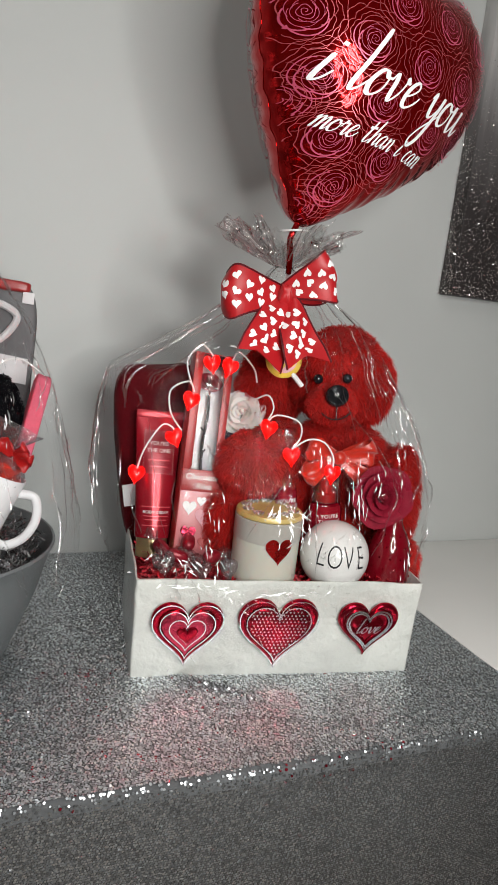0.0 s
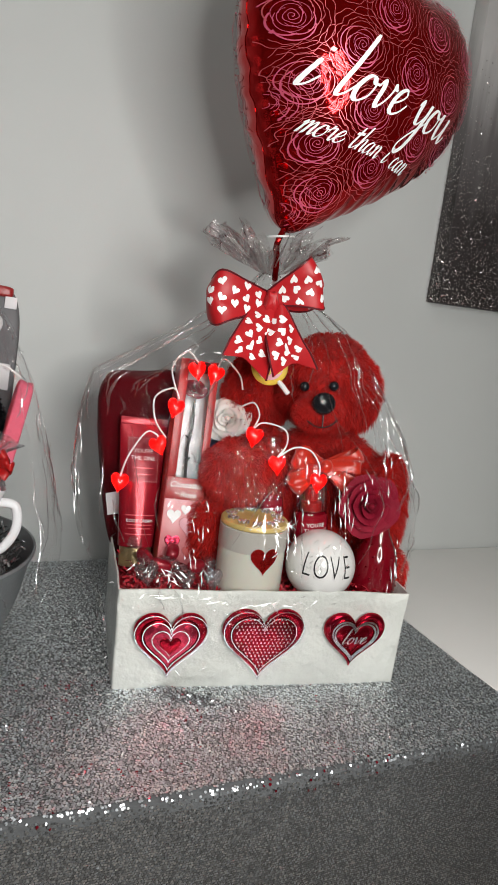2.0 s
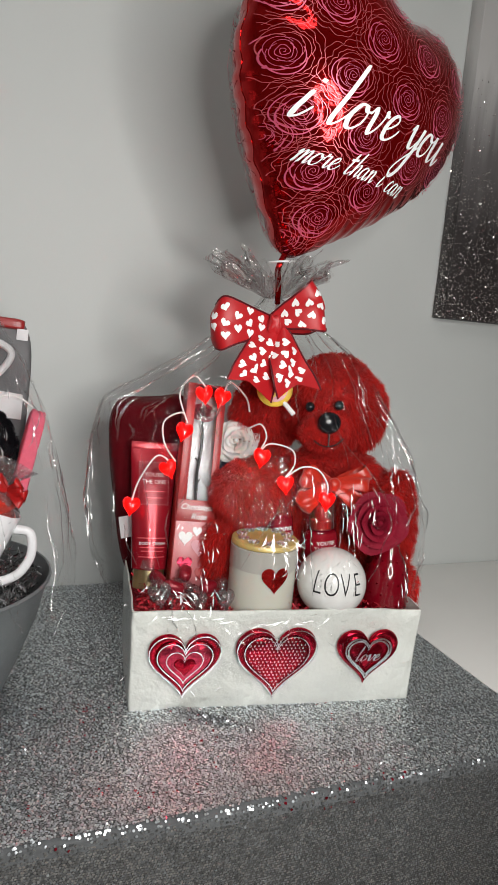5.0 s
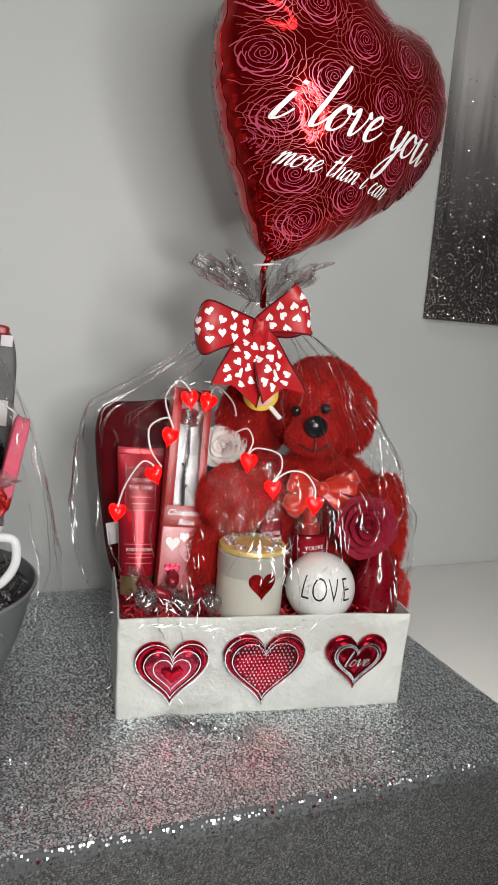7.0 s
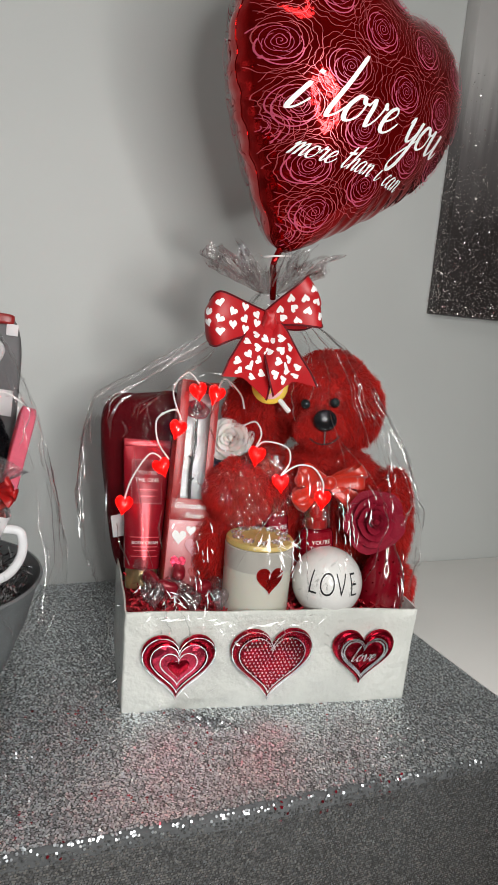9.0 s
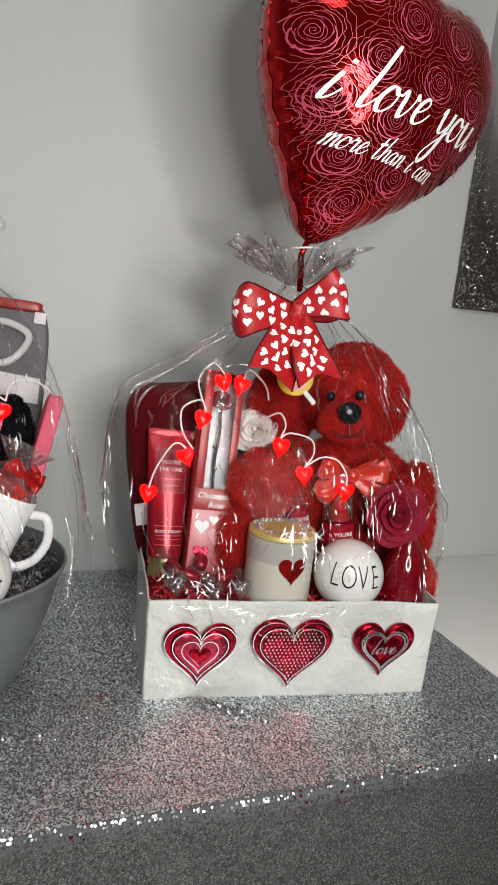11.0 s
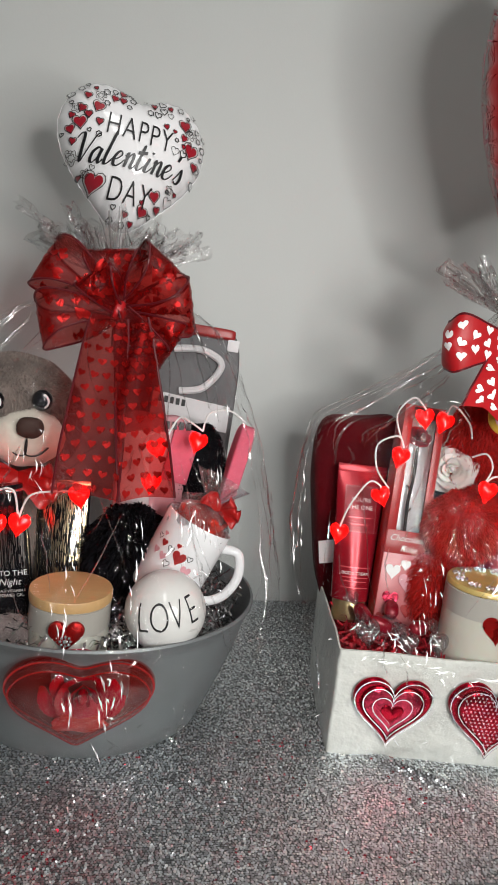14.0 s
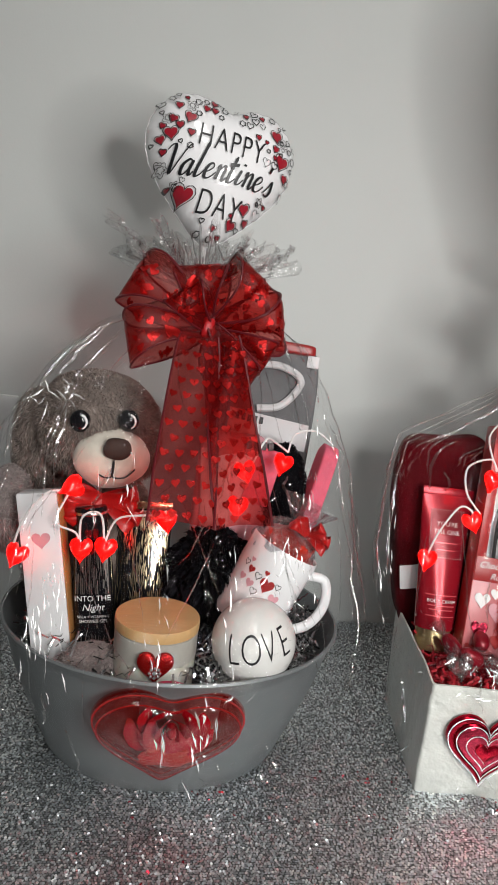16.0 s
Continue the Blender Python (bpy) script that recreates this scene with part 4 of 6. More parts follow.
def gift_box():
    t = thing("gift_box", BOX, "white pearl paper covered box with three red foil hearts", "gift box")
    rings = []
    D = 0.19
    for z, o in [(0.0, 0), (0.002, 0.001), (0.03, 0.003), (0.06, 0.006), (0.09, 0.008), (0.12, 0.011), (0.136, 0.013), (0.141, 0.012)]:
        rings.append(ring_rect(-o * 0.2, 0.39 - o * 0.2, -o, D + o, z))
    for z, o in [(0.141, 0.0112), (0.136, 0.0108), (0.10, 0.007), (0.05, 0.003), (0.012, 0.0)]:
        rings.append(ring_rect(-o * 0.2 + 0.002, 0.39 - o * 0.2 - 0.002, -o + 0.002, D + o - 0.002, z))
    n = len(rings[0])
    vs = []
    for k, rg in enumerate(rings):
        for p in rg:
            d = noise.noise_vector(p * 22) * 0.0016 + noise.noise_vector(p * 70) * 0.0006
            lift = 0.003 * noise.noise(Vector((p.x * 12, p.y * 12, 3))) if 5 <= k <= 9 else 0
            vs.append((p.x + d.x, p.y + d.y, p.z + (lift if p.z > 0.01 else 0)))
    fs = []
    for j in range(len(rings) - 1):
        for i in range(n):
            k = (i + 1) % n
            fs.append((j * n + i, j * n + k, (j + 1) * n + k, (j + 1) * n + i))
    fs.append(tuple(range(n))[::-1])
    fs.append(tuple(range((len(rings) - 1) * n, len(rings) * n)))
    part("body", M(vs, fs), PAPER, t)
    # foil hearts, leaning with the flared front
    for x, z, w, h, kind in ((0.066, 0.069, 0.093, 0.089, 0), (0.186, 0.069, 0.109, 0.101, 1), (0.313, 0.074, 0.087, 0.080, 2)):
        at = pose(x, -0.0115, z, 5, 0, 0)
        prof = [(1.0, 0.0), (0.99, 0.003), (0.95, 0.0055), (0.88, 0.006), (0.80, 0.004), (0.76, 0.0025), (0.72, 0.0045), (0.60, 0.005), (0.52, 0.0035), (0.48, 0.0045), (0.30, 0.0055), (0.12, 0.006)]
        e = part("foil_heart", heart_plate(w, h, prof), FOIL, t, "embossed metallic red foil heart", angle=60, at=at)
        rings2 = {0: (0.98, 0.76, 0.50, 0.28), 1: (0.98, 0.80), 2: (0.74, 0.66)}[kind]
        for s in rings2:
            pts = heart_poly(w * s, h * s, 60)
            depth = 0.0075
            part("silver_line", stroke(pts, 0.0011 if kind < 2 else 0.0024, lambda a, b: (a, -depth, b), True), SILVER, e)
        if kind == 0:
            part("pink_panel", xf(heart_plate(w * 0.72, h * 0.72, [(1, 0), (0.97, 0.001), (0.7, 0.0015), (0.3, 0.002)]), pose(0, -0.0055, 0)), FOIL_PINK, e)
            part("inner_heart", xf(heart_plate(w * 0.30, h * 0.30, [(1, 0), (0.9, 0.002), (0.5, 0.003), (0.2, 0.0035)]), pose(0, -0.007, 0)), FOIL, e)
        if kind == 1:
            part("panel", xf(heart_plate(w * 0.76, h * 0.76, [(1, 0), (0.97, 0.001), (0.7, 0.0015), (0.3, 0.002)]), pose(0, -0.0052, 0)), FOIL, e)
            dots = []
            for i in range(-8, 9):
                for j in range(-8, 9):
                    px, pz = i * 0.0052 + (j % 2) * 0.0026, j * 0.0048
                    r, a = math.hypot(px, pz), math.atan2(pz, px)
                    if any(abs(px) < abs(heart_point(q / 40, w * 0.7, h * 0.7)[0]) and abs(heart_point(q / 40, w * 0.7, h * 0.7)[1] - pz) < 0.006 for q in range(40)):
                        dots.append(xf(blob((0, 0, 0), (0.0014, 0.0011, 0.0014), 8), pose(px, -0.0068, pz)))
            part("dots", join(*dots), SILVER, e)
        if kind == 2:
            for piece in script("love", 0.024, lambda a, b: (a - 0.018, -0.0078, b - 0.003), 0.4, 0.05):
                part("script_letter", piece, SILVER, e, smooth=False)
    return t


gift_box()


def shreds(name, at, count, region, material, label, seed, width=0.0028, length=0.03):
    """Crinkled strips of shred filling, a heap nobody could count."""
    g = np.random.default_rng(seed)
    vs, fs = [], []
    for _ in range(count):
        p = Vector(region(g))
        a = g.uniform(0, math.tau)
        d = Vector((math.cos(a), math.sin(a), g.normal() * 0.3)).normalized()
        up = (Vector((0, 0, 1)) + Vector(g.normal(size=3)) * 0.5).normalized()
        s = d.cross(up).normalized() * width * 0.5
        k = len(vs)
        n = 6
        for i in range(n):
            q = p + d * (i / (n - 1) - 0.5) * length * g.uniform(0.7, 1.1) + up * (0.0022 * (-1) ** i)
            vs += [tuple(q - s), tuple(q + s)]
        fs += [(k + 2 * i, k + 2 * i + 1, k + 2 * i + 3, k + 2 * i + 2) for i in range(n - 1)]
    ob = new(name, mesh_of(name, M(vs, fs), material, False))
    ob.matrix_basis = at
    return tagged(ob, label, "filling", kind="stuff")


shreds("red_paper_shred", BOX, 2300, lambda g: (g.uniform(0.012, 0.38), g.uniform(0.012, 0.178), 0.10 + 0.03 * g.random() + 0.012 * math.sin(g.uniform(0, 6))), SHRED_RED,
       "crinkled red paper shred filling the white box", 31)
bed = new("box_filling", mesh_of("box_filling", grid(30, 20, lambda u, v: (0.006 + 0.376 * u, 0.006 + 0.178 * v, 0.105 + 0.012 * noise.noise(Vector((u * 9, v * 6, 1))))), SHRED_RED))
bed.matrix_basis = BOX
tagged(bed, "bed of red shred under the gifts in the box", "filling", kind="stuff")


# ---------- clear wrap ----------
def wrap(name, at, rows, neck, top, label, seed, folds=60, pw=2.6, glints=()):
    """Clear film lofted round a filled basket, gathered at the neck and ruffled above it.
    rows: (height, x0, x1, y0, y1)."""
    t = thing(name, at, label, "wrapping")
    hs = np.array([r[0] for r in rows])
    cols = np.array([r[1:] for r in rows])
    nu, nv = 320, 150

    def film(u, v):
        z = v * rows[-1][0]
        x0, x1, y0, y1 = (float(np.interp(z, hs, cols[:, k])) for k in range(4))
        a = u * math.tau
        c, s = math.cos(a), math.sin(a)
        e = 2 / pw
        x = (x0 + x1) / 2 + (x1 - x0) / 2 * math.copysign(abs(c) ** e, c)
        y = (y0 + y1) / 2 + (y1 - y0) / 2 * math.copysign(abs(s) ** e, s)
        f = z / rows[-1][0]
        # long creases that run up to the neck, sharper near it, and loose dents between
        crease = abs(noise.noise(Vector((c * 3.2, s * 3.2, z * 1.6 + seed)))) + 0.5 * abs(noise.noise(Vector((c * 9, s * 9, z * 3 + seed))))
        dent = noise.noise(Vector((x * 9 + seed, y * 9, z * 7))) + 0.45 * abs(noise.noise(Vector((x * 26, y * 26, z * 18 + seed))))
        amp = 0.003 + 0.010 * f
        k = -amp * crease * min(z / 0.05, 1) + 0.005 * dent * min(z / 0.08, 1) * (1 - f)
        q = Vector((x, y, z * 0.6 + seed))
        k += (0.0058 * abs(noise.noise(q * 24)) + 0.0044 * abs(noise.noise(q * 50 + Vector((3, 1, 2))))) * min(z / 0.04, 1)
        cx, cy = (x0 + x1) / 2, (y0 + y1) / 2
        d = Vector((x - cx, y - cy, 0))
        l = d.length or 1
        return (x + d.x / l * k, y + d.y / l * k, z + 0.002)
    part("film", grid(nu, nv, film, closed_u=True), FILM, t, angle=180)

    # sharp folds standing up from the film, catching the light
    g = np.random.default_rng(int(seed * 10))
    for k in range(folds):
        u, v = g.uniform(0.45, 1.05), 1 - g.random() ** 1.4 * 0.85
        steep = g.random() < 0.7
        du, dv = (g.normal() * 0.014, -g.uniform(0.03, 0.12)) if steep else (g.normal() * 0.018, g.normal() * 0.025)
        w = g.uniform(0.0005, 0.0020)
        vs = []
        n = 8
        bend = g.normal() * 0.003
        jag = [g.normal() * 0.0010 for _ in range(n)]
        for i in range(n):
            s = i / (n - 1)
            q = Vector(film(u + du * s + bend * math.sin(s * 3.1) + jag[i], max(v + dv * s, 0.02)))
            e = Vector(film(u + du * s + 0.004, max(v + dv * s, 0.02))) - q
            e.normalize()
            up = Vector((math.cos(u * math.tau), math.sin(u * math.tau), 0.2)).normalized()
            ww = w * math.sin(math.pi * (0.06 + 0.88 * s))
            vs += [q - e * ww, q + up * (0.0012 + ww * 0.8), q + e * ww]
        fs = []
        for i in range(n - 1):
            fs += [(3 * i, 3 * i + 1, 3 * i + 4, 3 * i + 3), (3 * i + 1, 3 * i + 2, 3 * i + 5, 3 * i + 4)]
        part("fold_line", M(vs, fs), FILM_FOLD, t, smooth=False)

    # long straight pulls that run down from the neck
    for k in range(42):
        u, v0, dv, du = g.uniform(0.45, 1.05), g.uniform(0.45, 0.99), -g.uniform(0.10, 0.34), g.normal() * 0.03
        vs, fs, n, w = [], [], 14, g.uniform(0.0003, 0.0009)
        for i in range(n):
            s = i / (n - 1)
            q = Vector(film(u + du * s, v0 + dv * s))
            e = (Vector(film(u + du * s + 0.004, v0 + dv * s)) - q).normalized()
            up = Vector((math.cos(u * math.tau), math.sin(u * math.tau), 0.4)).normalized()
            ww = w * (0.25 + math.sin(math.pi * s))
            vs += [q - e * ww + up * 0.0012, q + up * (0.0016 + ww), q + e * ww + up * 0.0012]
        for i in range(n - 1):
            fs += [(3 * i, 3 * i + 1, 3 * i + 4, 3 * i + 3), (3 * i + 1, 3 * i + 2, 3 * i + 5, 3 * i + 4)]
        part("pull_line", M(vs, fs), FILM_FOLD, t, smooth=False)
    # small crushed facets in loose clusters, added for glints: normals biased forward and up
    vs, fs = [], []
    for k in range(34):
        u, v = g.uniform(0.45, 1.05), g.uniform(0.04, 0.98)
        for f in range(int(g.integers(5, 14))):
            uu, vv = u + g.normal() * 0.010, min(max(v + g.normal() * 0.022, 0.03), 0.99)
            p = Vector(film(uu, vv))
            nn = Vector((math.cos(uu * math.tau), math.sin(uu * math.tau) - 0.6, 0.60)) + Vector(g.normal(size=3)) * 0.28
            nn.normalize()
            e1 = nn.cross(Vector(g.normal(size=3))).normalized()
            e2 = nn.cross(e1)
            a, b = g.uniform(0.0015, 0.009), g.uniform(0.0005, 0.0020)
            p = p + nn * 0.001
            m = len(vs)
            vs += [p - e1 * a, p - e2 * b, p + e1 * a * g.uniform(0.4, 1), p + e2 * b * g.uniform(0.3, 1)]
            fs.append((m, m + 1, m + 2, m + 3))
    part("crushed_patch", M(vs, fs), FILM_FOLD, t, "tiny crushed glinting facets", smooth=False)["kind"] = "stuff"

    # added highlight facets at chosen spots, aimed midway between camera and ring lamp
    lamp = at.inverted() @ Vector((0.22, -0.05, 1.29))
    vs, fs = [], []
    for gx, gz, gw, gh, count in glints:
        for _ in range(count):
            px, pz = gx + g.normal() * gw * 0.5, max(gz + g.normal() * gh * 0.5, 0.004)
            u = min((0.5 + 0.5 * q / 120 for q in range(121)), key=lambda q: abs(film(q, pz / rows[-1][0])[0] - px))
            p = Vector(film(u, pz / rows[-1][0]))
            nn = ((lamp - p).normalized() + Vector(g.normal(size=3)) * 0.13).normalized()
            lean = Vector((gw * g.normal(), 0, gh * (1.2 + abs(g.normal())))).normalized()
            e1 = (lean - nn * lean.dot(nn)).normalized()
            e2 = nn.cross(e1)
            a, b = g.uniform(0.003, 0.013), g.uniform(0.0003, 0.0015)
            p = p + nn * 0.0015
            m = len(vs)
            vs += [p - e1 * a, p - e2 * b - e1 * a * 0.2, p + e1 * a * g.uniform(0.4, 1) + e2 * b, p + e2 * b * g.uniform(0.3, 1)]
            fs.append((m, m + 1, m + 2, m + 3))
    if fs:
        part("placed_glint_layer", M(vs, fs), FILM_GLINT, t, "added facets that place white highlights on the film", smooth=False)["kind"] = "stuff"

    z0 = rows[-1][0]

    def ruffle(u, v, scale=1.0, turn=0.0):
        a = u * math.tau
        c, q = math.cos(a + turn), math.sin(a + turn)
        fold = abs(((a * 11 / math.tau + 0.8 * noise.noise(Vector((c * 2, q * 2, seed)))) % 1) - 0.5) * 2
        w = (fold - 0.5) * 0.9 + 0.9 * noise.noise(Vector((c * 2.5, q * 2.5, v * 2 + seed))) + 0.5 * noise.noise(Vector((c * 7, q * 7, v * 8 + seed)))
        r = (0.009 + top[0] * scale * v ** 0.75) * (1 + 0.40 * w * min(v * 3, 1))
        tall = top[1] * (0.75 + 0.6 * noise.noise(Vector((c * 1.8, q * 1.8, seed + 4))) + 0.35 * noise.noise(Vector((c * 6, q * 6, seed))) + 0.3 * (1 - scale))
        return (neck[0] + r * c, neck[1] + r * 0.7 * q, z0 + tall * (v - 0.18 * v * v) + 0.008 * w * v)
    part("ruffle", grid(260, 24, ruffle, closed_u=True), FILM_TOP, t, angle=20)
    part("inner_ruffle", grid(220, 20, lambda u, v: ruffle(u, v, 0.55, 1.3), closed_u=True), FILM_TOP, t, angle=20)
    # added strips in the glint material, for white highlight streaks on the ruffle
    for k in range(60):
        u, v0, v1, sc = g.random(), g.uniform(0.05, 0.5), g.uniform(0.55, 1.0), g.choice((1.0, 0.55))
        vs, n, w = [], 8, g.uniform(0.0004, 0.0013)
        for i in range(n):
            v = v0 + (v1 - v0) * i / (n - 1)
            q = Vector(ruffle(u, v, sc, 0.0 if sc == 1.0 else 1.3)) + Vector((0, -0.0012, 0.0006))
            vs += [q - Vector((w, 0, 0)), q + Vector((0, -w, w)), q + Vector((w, 0, 0))]
        fs = []
        for i in range(n - 1):
            fs += [(3 * i, 3 * i + 1, 3 * i + 4, 3 * i + 3), (3 * i + 1, 3 * i + 2, 3 * i + 5, 3 * i + 4)]
        part("ruffle_crease", M(vs, fs), FILM_GLINT, t, smooth=False)
    return t


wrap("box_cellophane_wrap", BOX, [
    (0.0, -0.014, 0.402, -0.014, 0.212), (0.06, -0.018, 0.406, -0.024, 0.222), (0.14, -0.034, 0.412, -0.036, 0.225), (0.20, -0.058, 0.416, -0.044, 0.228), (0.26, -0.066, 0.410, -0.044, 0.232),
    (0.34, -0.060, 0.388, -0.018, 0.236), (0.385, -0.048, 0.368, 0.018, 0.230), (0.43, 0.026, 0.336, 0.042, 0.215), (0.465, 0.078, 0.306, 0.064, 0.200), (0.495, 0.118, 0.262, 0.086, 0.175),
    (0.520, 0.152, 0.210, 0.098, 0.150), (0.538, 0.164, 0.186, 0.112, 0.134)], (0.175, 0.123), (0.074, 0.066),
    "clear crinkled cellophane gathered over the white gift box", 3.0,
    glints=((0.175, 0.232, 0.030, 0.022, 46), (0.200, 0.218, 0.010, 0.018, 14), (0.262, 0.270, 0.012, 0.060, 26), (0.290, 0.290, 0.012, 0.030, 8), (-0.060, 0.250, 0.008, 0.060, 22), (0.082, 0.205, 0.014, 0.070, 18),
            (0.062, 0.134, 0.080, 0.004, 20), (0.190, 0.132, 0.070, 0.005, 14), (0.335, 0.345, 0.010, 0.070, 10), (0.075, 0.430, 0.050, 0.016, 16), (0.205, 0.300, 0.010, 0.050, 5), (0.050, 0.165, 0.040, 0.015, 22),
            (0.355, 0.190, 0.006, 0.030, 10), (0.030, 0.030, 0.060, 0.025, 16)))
wrap("tub_cellophane_wrap", TUB, [
    (0.0, -0.150, 0.165, -0.120, 0.175), (0.07, -0.180, 0.192, -0.168, 0.195), (0.15, -0.214, 0.226, -0.176, 0.215), (0.20, -0.220, 0.226, -0.158, 0.215), (0.28, -0.218, 0.212, -0.112, 0.210),
    (0.36, -0.208, 0.192, -0.072, 0.200), (0.43, -0.165, 0.162, -0.040, 0.185), (0.48, -0.115, 0.130, -0.012, 0.160), (0.51, -0.060, 0.075, 0.018, 0.120), (0.528, -0.014, 0.012, 0.045, 0.070)],
    (0.0, 0.058), (0.088, 0.078), "clear crinkled cellophane gathered over the metal tub", 8.0, pw=2.2,
    glints=((-0.128, 0.215, 0.018, 0.070, 46), (0.025, 0.130, 0.014, 0.040, 20), (-0.010, 0.115, 0.006, 0.030, 8), (0.105, 0.270, 0.025, 0.030, 26), (-0.060, 0.330, 0.030, 0.040, 18), (0.130, 0.330, 0.012, 0.080, 14),
            (0.050, 0.240, 0.010, 0.100, 14), (-0.020, 0.215, 0.012, 0.060, 14), (-0.150, 0.400, 0.040, 0.020, 16)))


# ---------- metal tub ----------
def tub():
    t = thing("metal_tub", TUB, "oval grey galvanised metal tub with a rolled rim", "tub")
    n = 72
    cx, cy = 0.003, 0.03
    prof = [(0.0, 0.138, 0.118), (0.004, 0.142, 0.122), (0.03, 0.153, 0.131), (0.06, 0.165, 0.141), (0.10, 0.180, 0.154), (0.14, 0.190, 0.166), (0.153, 0.1945, 0.1705), (0.1555, 0.1970, 0.1735),
            (0.158, 0.1980, 0.1745), (0.1605, 0.1970, 0.1735), (0.160, 0.1945, 0.1705), (0.153, 0.192, 0.168), (0.08, 0.170, 0.146), (0.01, 0.140, 0.120)]
    vs, fs = [], []
    for z, a, b in prof:
        vs += [(cx + a * math.cos(math.tau * i / n), cy + b * math.sin(math.tau * i / n), z) for i in range(n)]
    for j in range(len(prof) - 1):
        for i in range(n):
            k = (i + 1) % n
            fs.append((j * n + i, j * n + k, (j + 1) * n + k, (j + 1) * n + i))
    fs += [tuple(range(n))[::-1], tuple(range((len(prof) - 1) * n, len(prof) * n))]
    part("body", M(vs, fs), ZINC, t)


tub()


def in_tub(g):
    a, r = g.uniform(0, math.tau), math.sqrt(g.random())
    return (0.004 + 0.175 * r * math.cos(a), 0.03 + 0.15 * r * math.sin(a), 0.118 + 0.045 * g.random())


shreds("silver_foil_shred", TUB, 1700, in_tub, SHRED_SILVER, "shiny silver foil shred filling the metal tub", 33, 0.0022, 0.035)
bed = new("tub_filling", mesh_of("tub_filling", lathe([(0.001, 0.126), (0.09, 0.128), (0.165, 0.12), (0.166, 0.10), (0.001, 0.10)], 48), SHRED_SILVER))
bed.matrix_basis = TUB @ Matrix.Translation((0.004, 0.03, 0)) @ Matrix.Diagonal((1, 0.85, 1, 1))
tagged(bed, "bed of silver shred under the gifts in the tub", "filling", kind="stuff")


# ---------- builders for the gifts ----------
def rose(name, at, R, material, label, parent=None, seed=1, stem=True):
    """A rose that opens along its own +z: curled petals in growing whorls."""
    g = np.random.default_rng(seed)
    t = thing(name, at, label, "flower") if parent is None else parent
    for count, r, h, cup, span in ((3, 0.16, 0.42, 0.95, 2.6), (3, 0.34, 0.40, 0.80, 2.3), (4, 0.56, 0.30, 0.60, 1.9), (5, 0.80, 0.14, 0.42, 1.6), (5, 1.0, -0.06, 0.25, 1.5)):
        a0 = g.uniform(0, 6)
        for k in range(count):
            a = a0 + math.tau * k / count + g.normal() * 0.08
            rr, hh = r * R * g.uniform(0.92, 1.06), h * R
            ph = g.uniform(0, 6)

            def petal(u, v):
                q = (u - 0.5) * 2
                ang = a + q * span * 0.5 * (0.55 + 0.45 * v)
                edge = 1 - 0.22 * abs(q) ** 2.5
                tip = 1 + (0.16 * (1 - abs(q)) - 0.05) * v ** 3
                rad = tip * rr * (0.30 + 0.70 * v ** (0.5 + cup)) * (1 - 0.10 * (1 - abs(q)) * cup) + 0.10 * R * max(v - 0.75, 0) * 4 * (0.6 + 0.4 * math.sin(q * 3 + ph))
                z = -0.45 * R + (hh + 0.45 * R) * (v ** 0.85) * edge - 0.12 * R * max(v - 0.8, 0) * 5 * (1 - cup * 0.6)
                return (rad * math.cos(ang), rad * math.sin(ang), z + 0.02 * R * math.sin(q * 5 + ph) * v)
            part("petal", grid(9, 8, petal), material, t, angle=180, at=at if parent is not None else None)
    core = part("bud", blob((0, 0, 0.12 * R), (0.13 * R, 0.13 * R, 0.32 * R), 14), material, t, at=at if parent is not None else None)
    return t


def ribbon(t, name, S, material, hearts=(), heart_mat=None, size=0.011, edge=None, nu=40, nv=12, side=-1, lift=0.0009):
    """A strip S(u, v), v across from -1 to 1, with hearts printed on it and a wired edge."""
    r = part(name, grid(nu, nv, lambda u, v: S(u, v * 2 - 1)), material, t, angle=180)
    made = []
    for u, v, rot in hearts:
        p = Vector(S(u, v))
        du = (Vector(S(min(u + 0.01, 1), v)) - p) / 0.01
        dv = (Vector(S(u, v + 0.02)) - p) / 0.02
        if du.length < 1e-4 or dv.length < 1e-4:
            continue

        def on(x, z):
            ca, sa = math.cos(rot), math.sin(rot)
            a, b = x * ca - z * sa, x * sa + z * ca
            uu, vv = min(max(u + b / du.length, 0), 1), max(min(v + a / dv.length, 1), -1)
            q = Vector(S(uu, vv))
            n = (Vector(S(min(uu + 0.005, 1), vv)) - Vector(S(max(uu - 0.005, 0), vv))).cross(Vector(S(uu, vv + 0.01)) - Vector(S(uu, vv - 0.01)))
            n.normalize()
            if n.y * side < 0:
                n = -n
            return tuple(q + n * lift)
        made.append(poly_fill(heart_poly(size, size * 0.95, 16), on))
    if made:
        for m in made:
            part("printed_heart", m, heart_mat, r, smooth=False)
    if edge:
        for v in (-1, 1):
            part("wired_edge", tube([S(i / 16, v) for i in range(17)], 0.0013, 6, 2), edge, r)
    return r


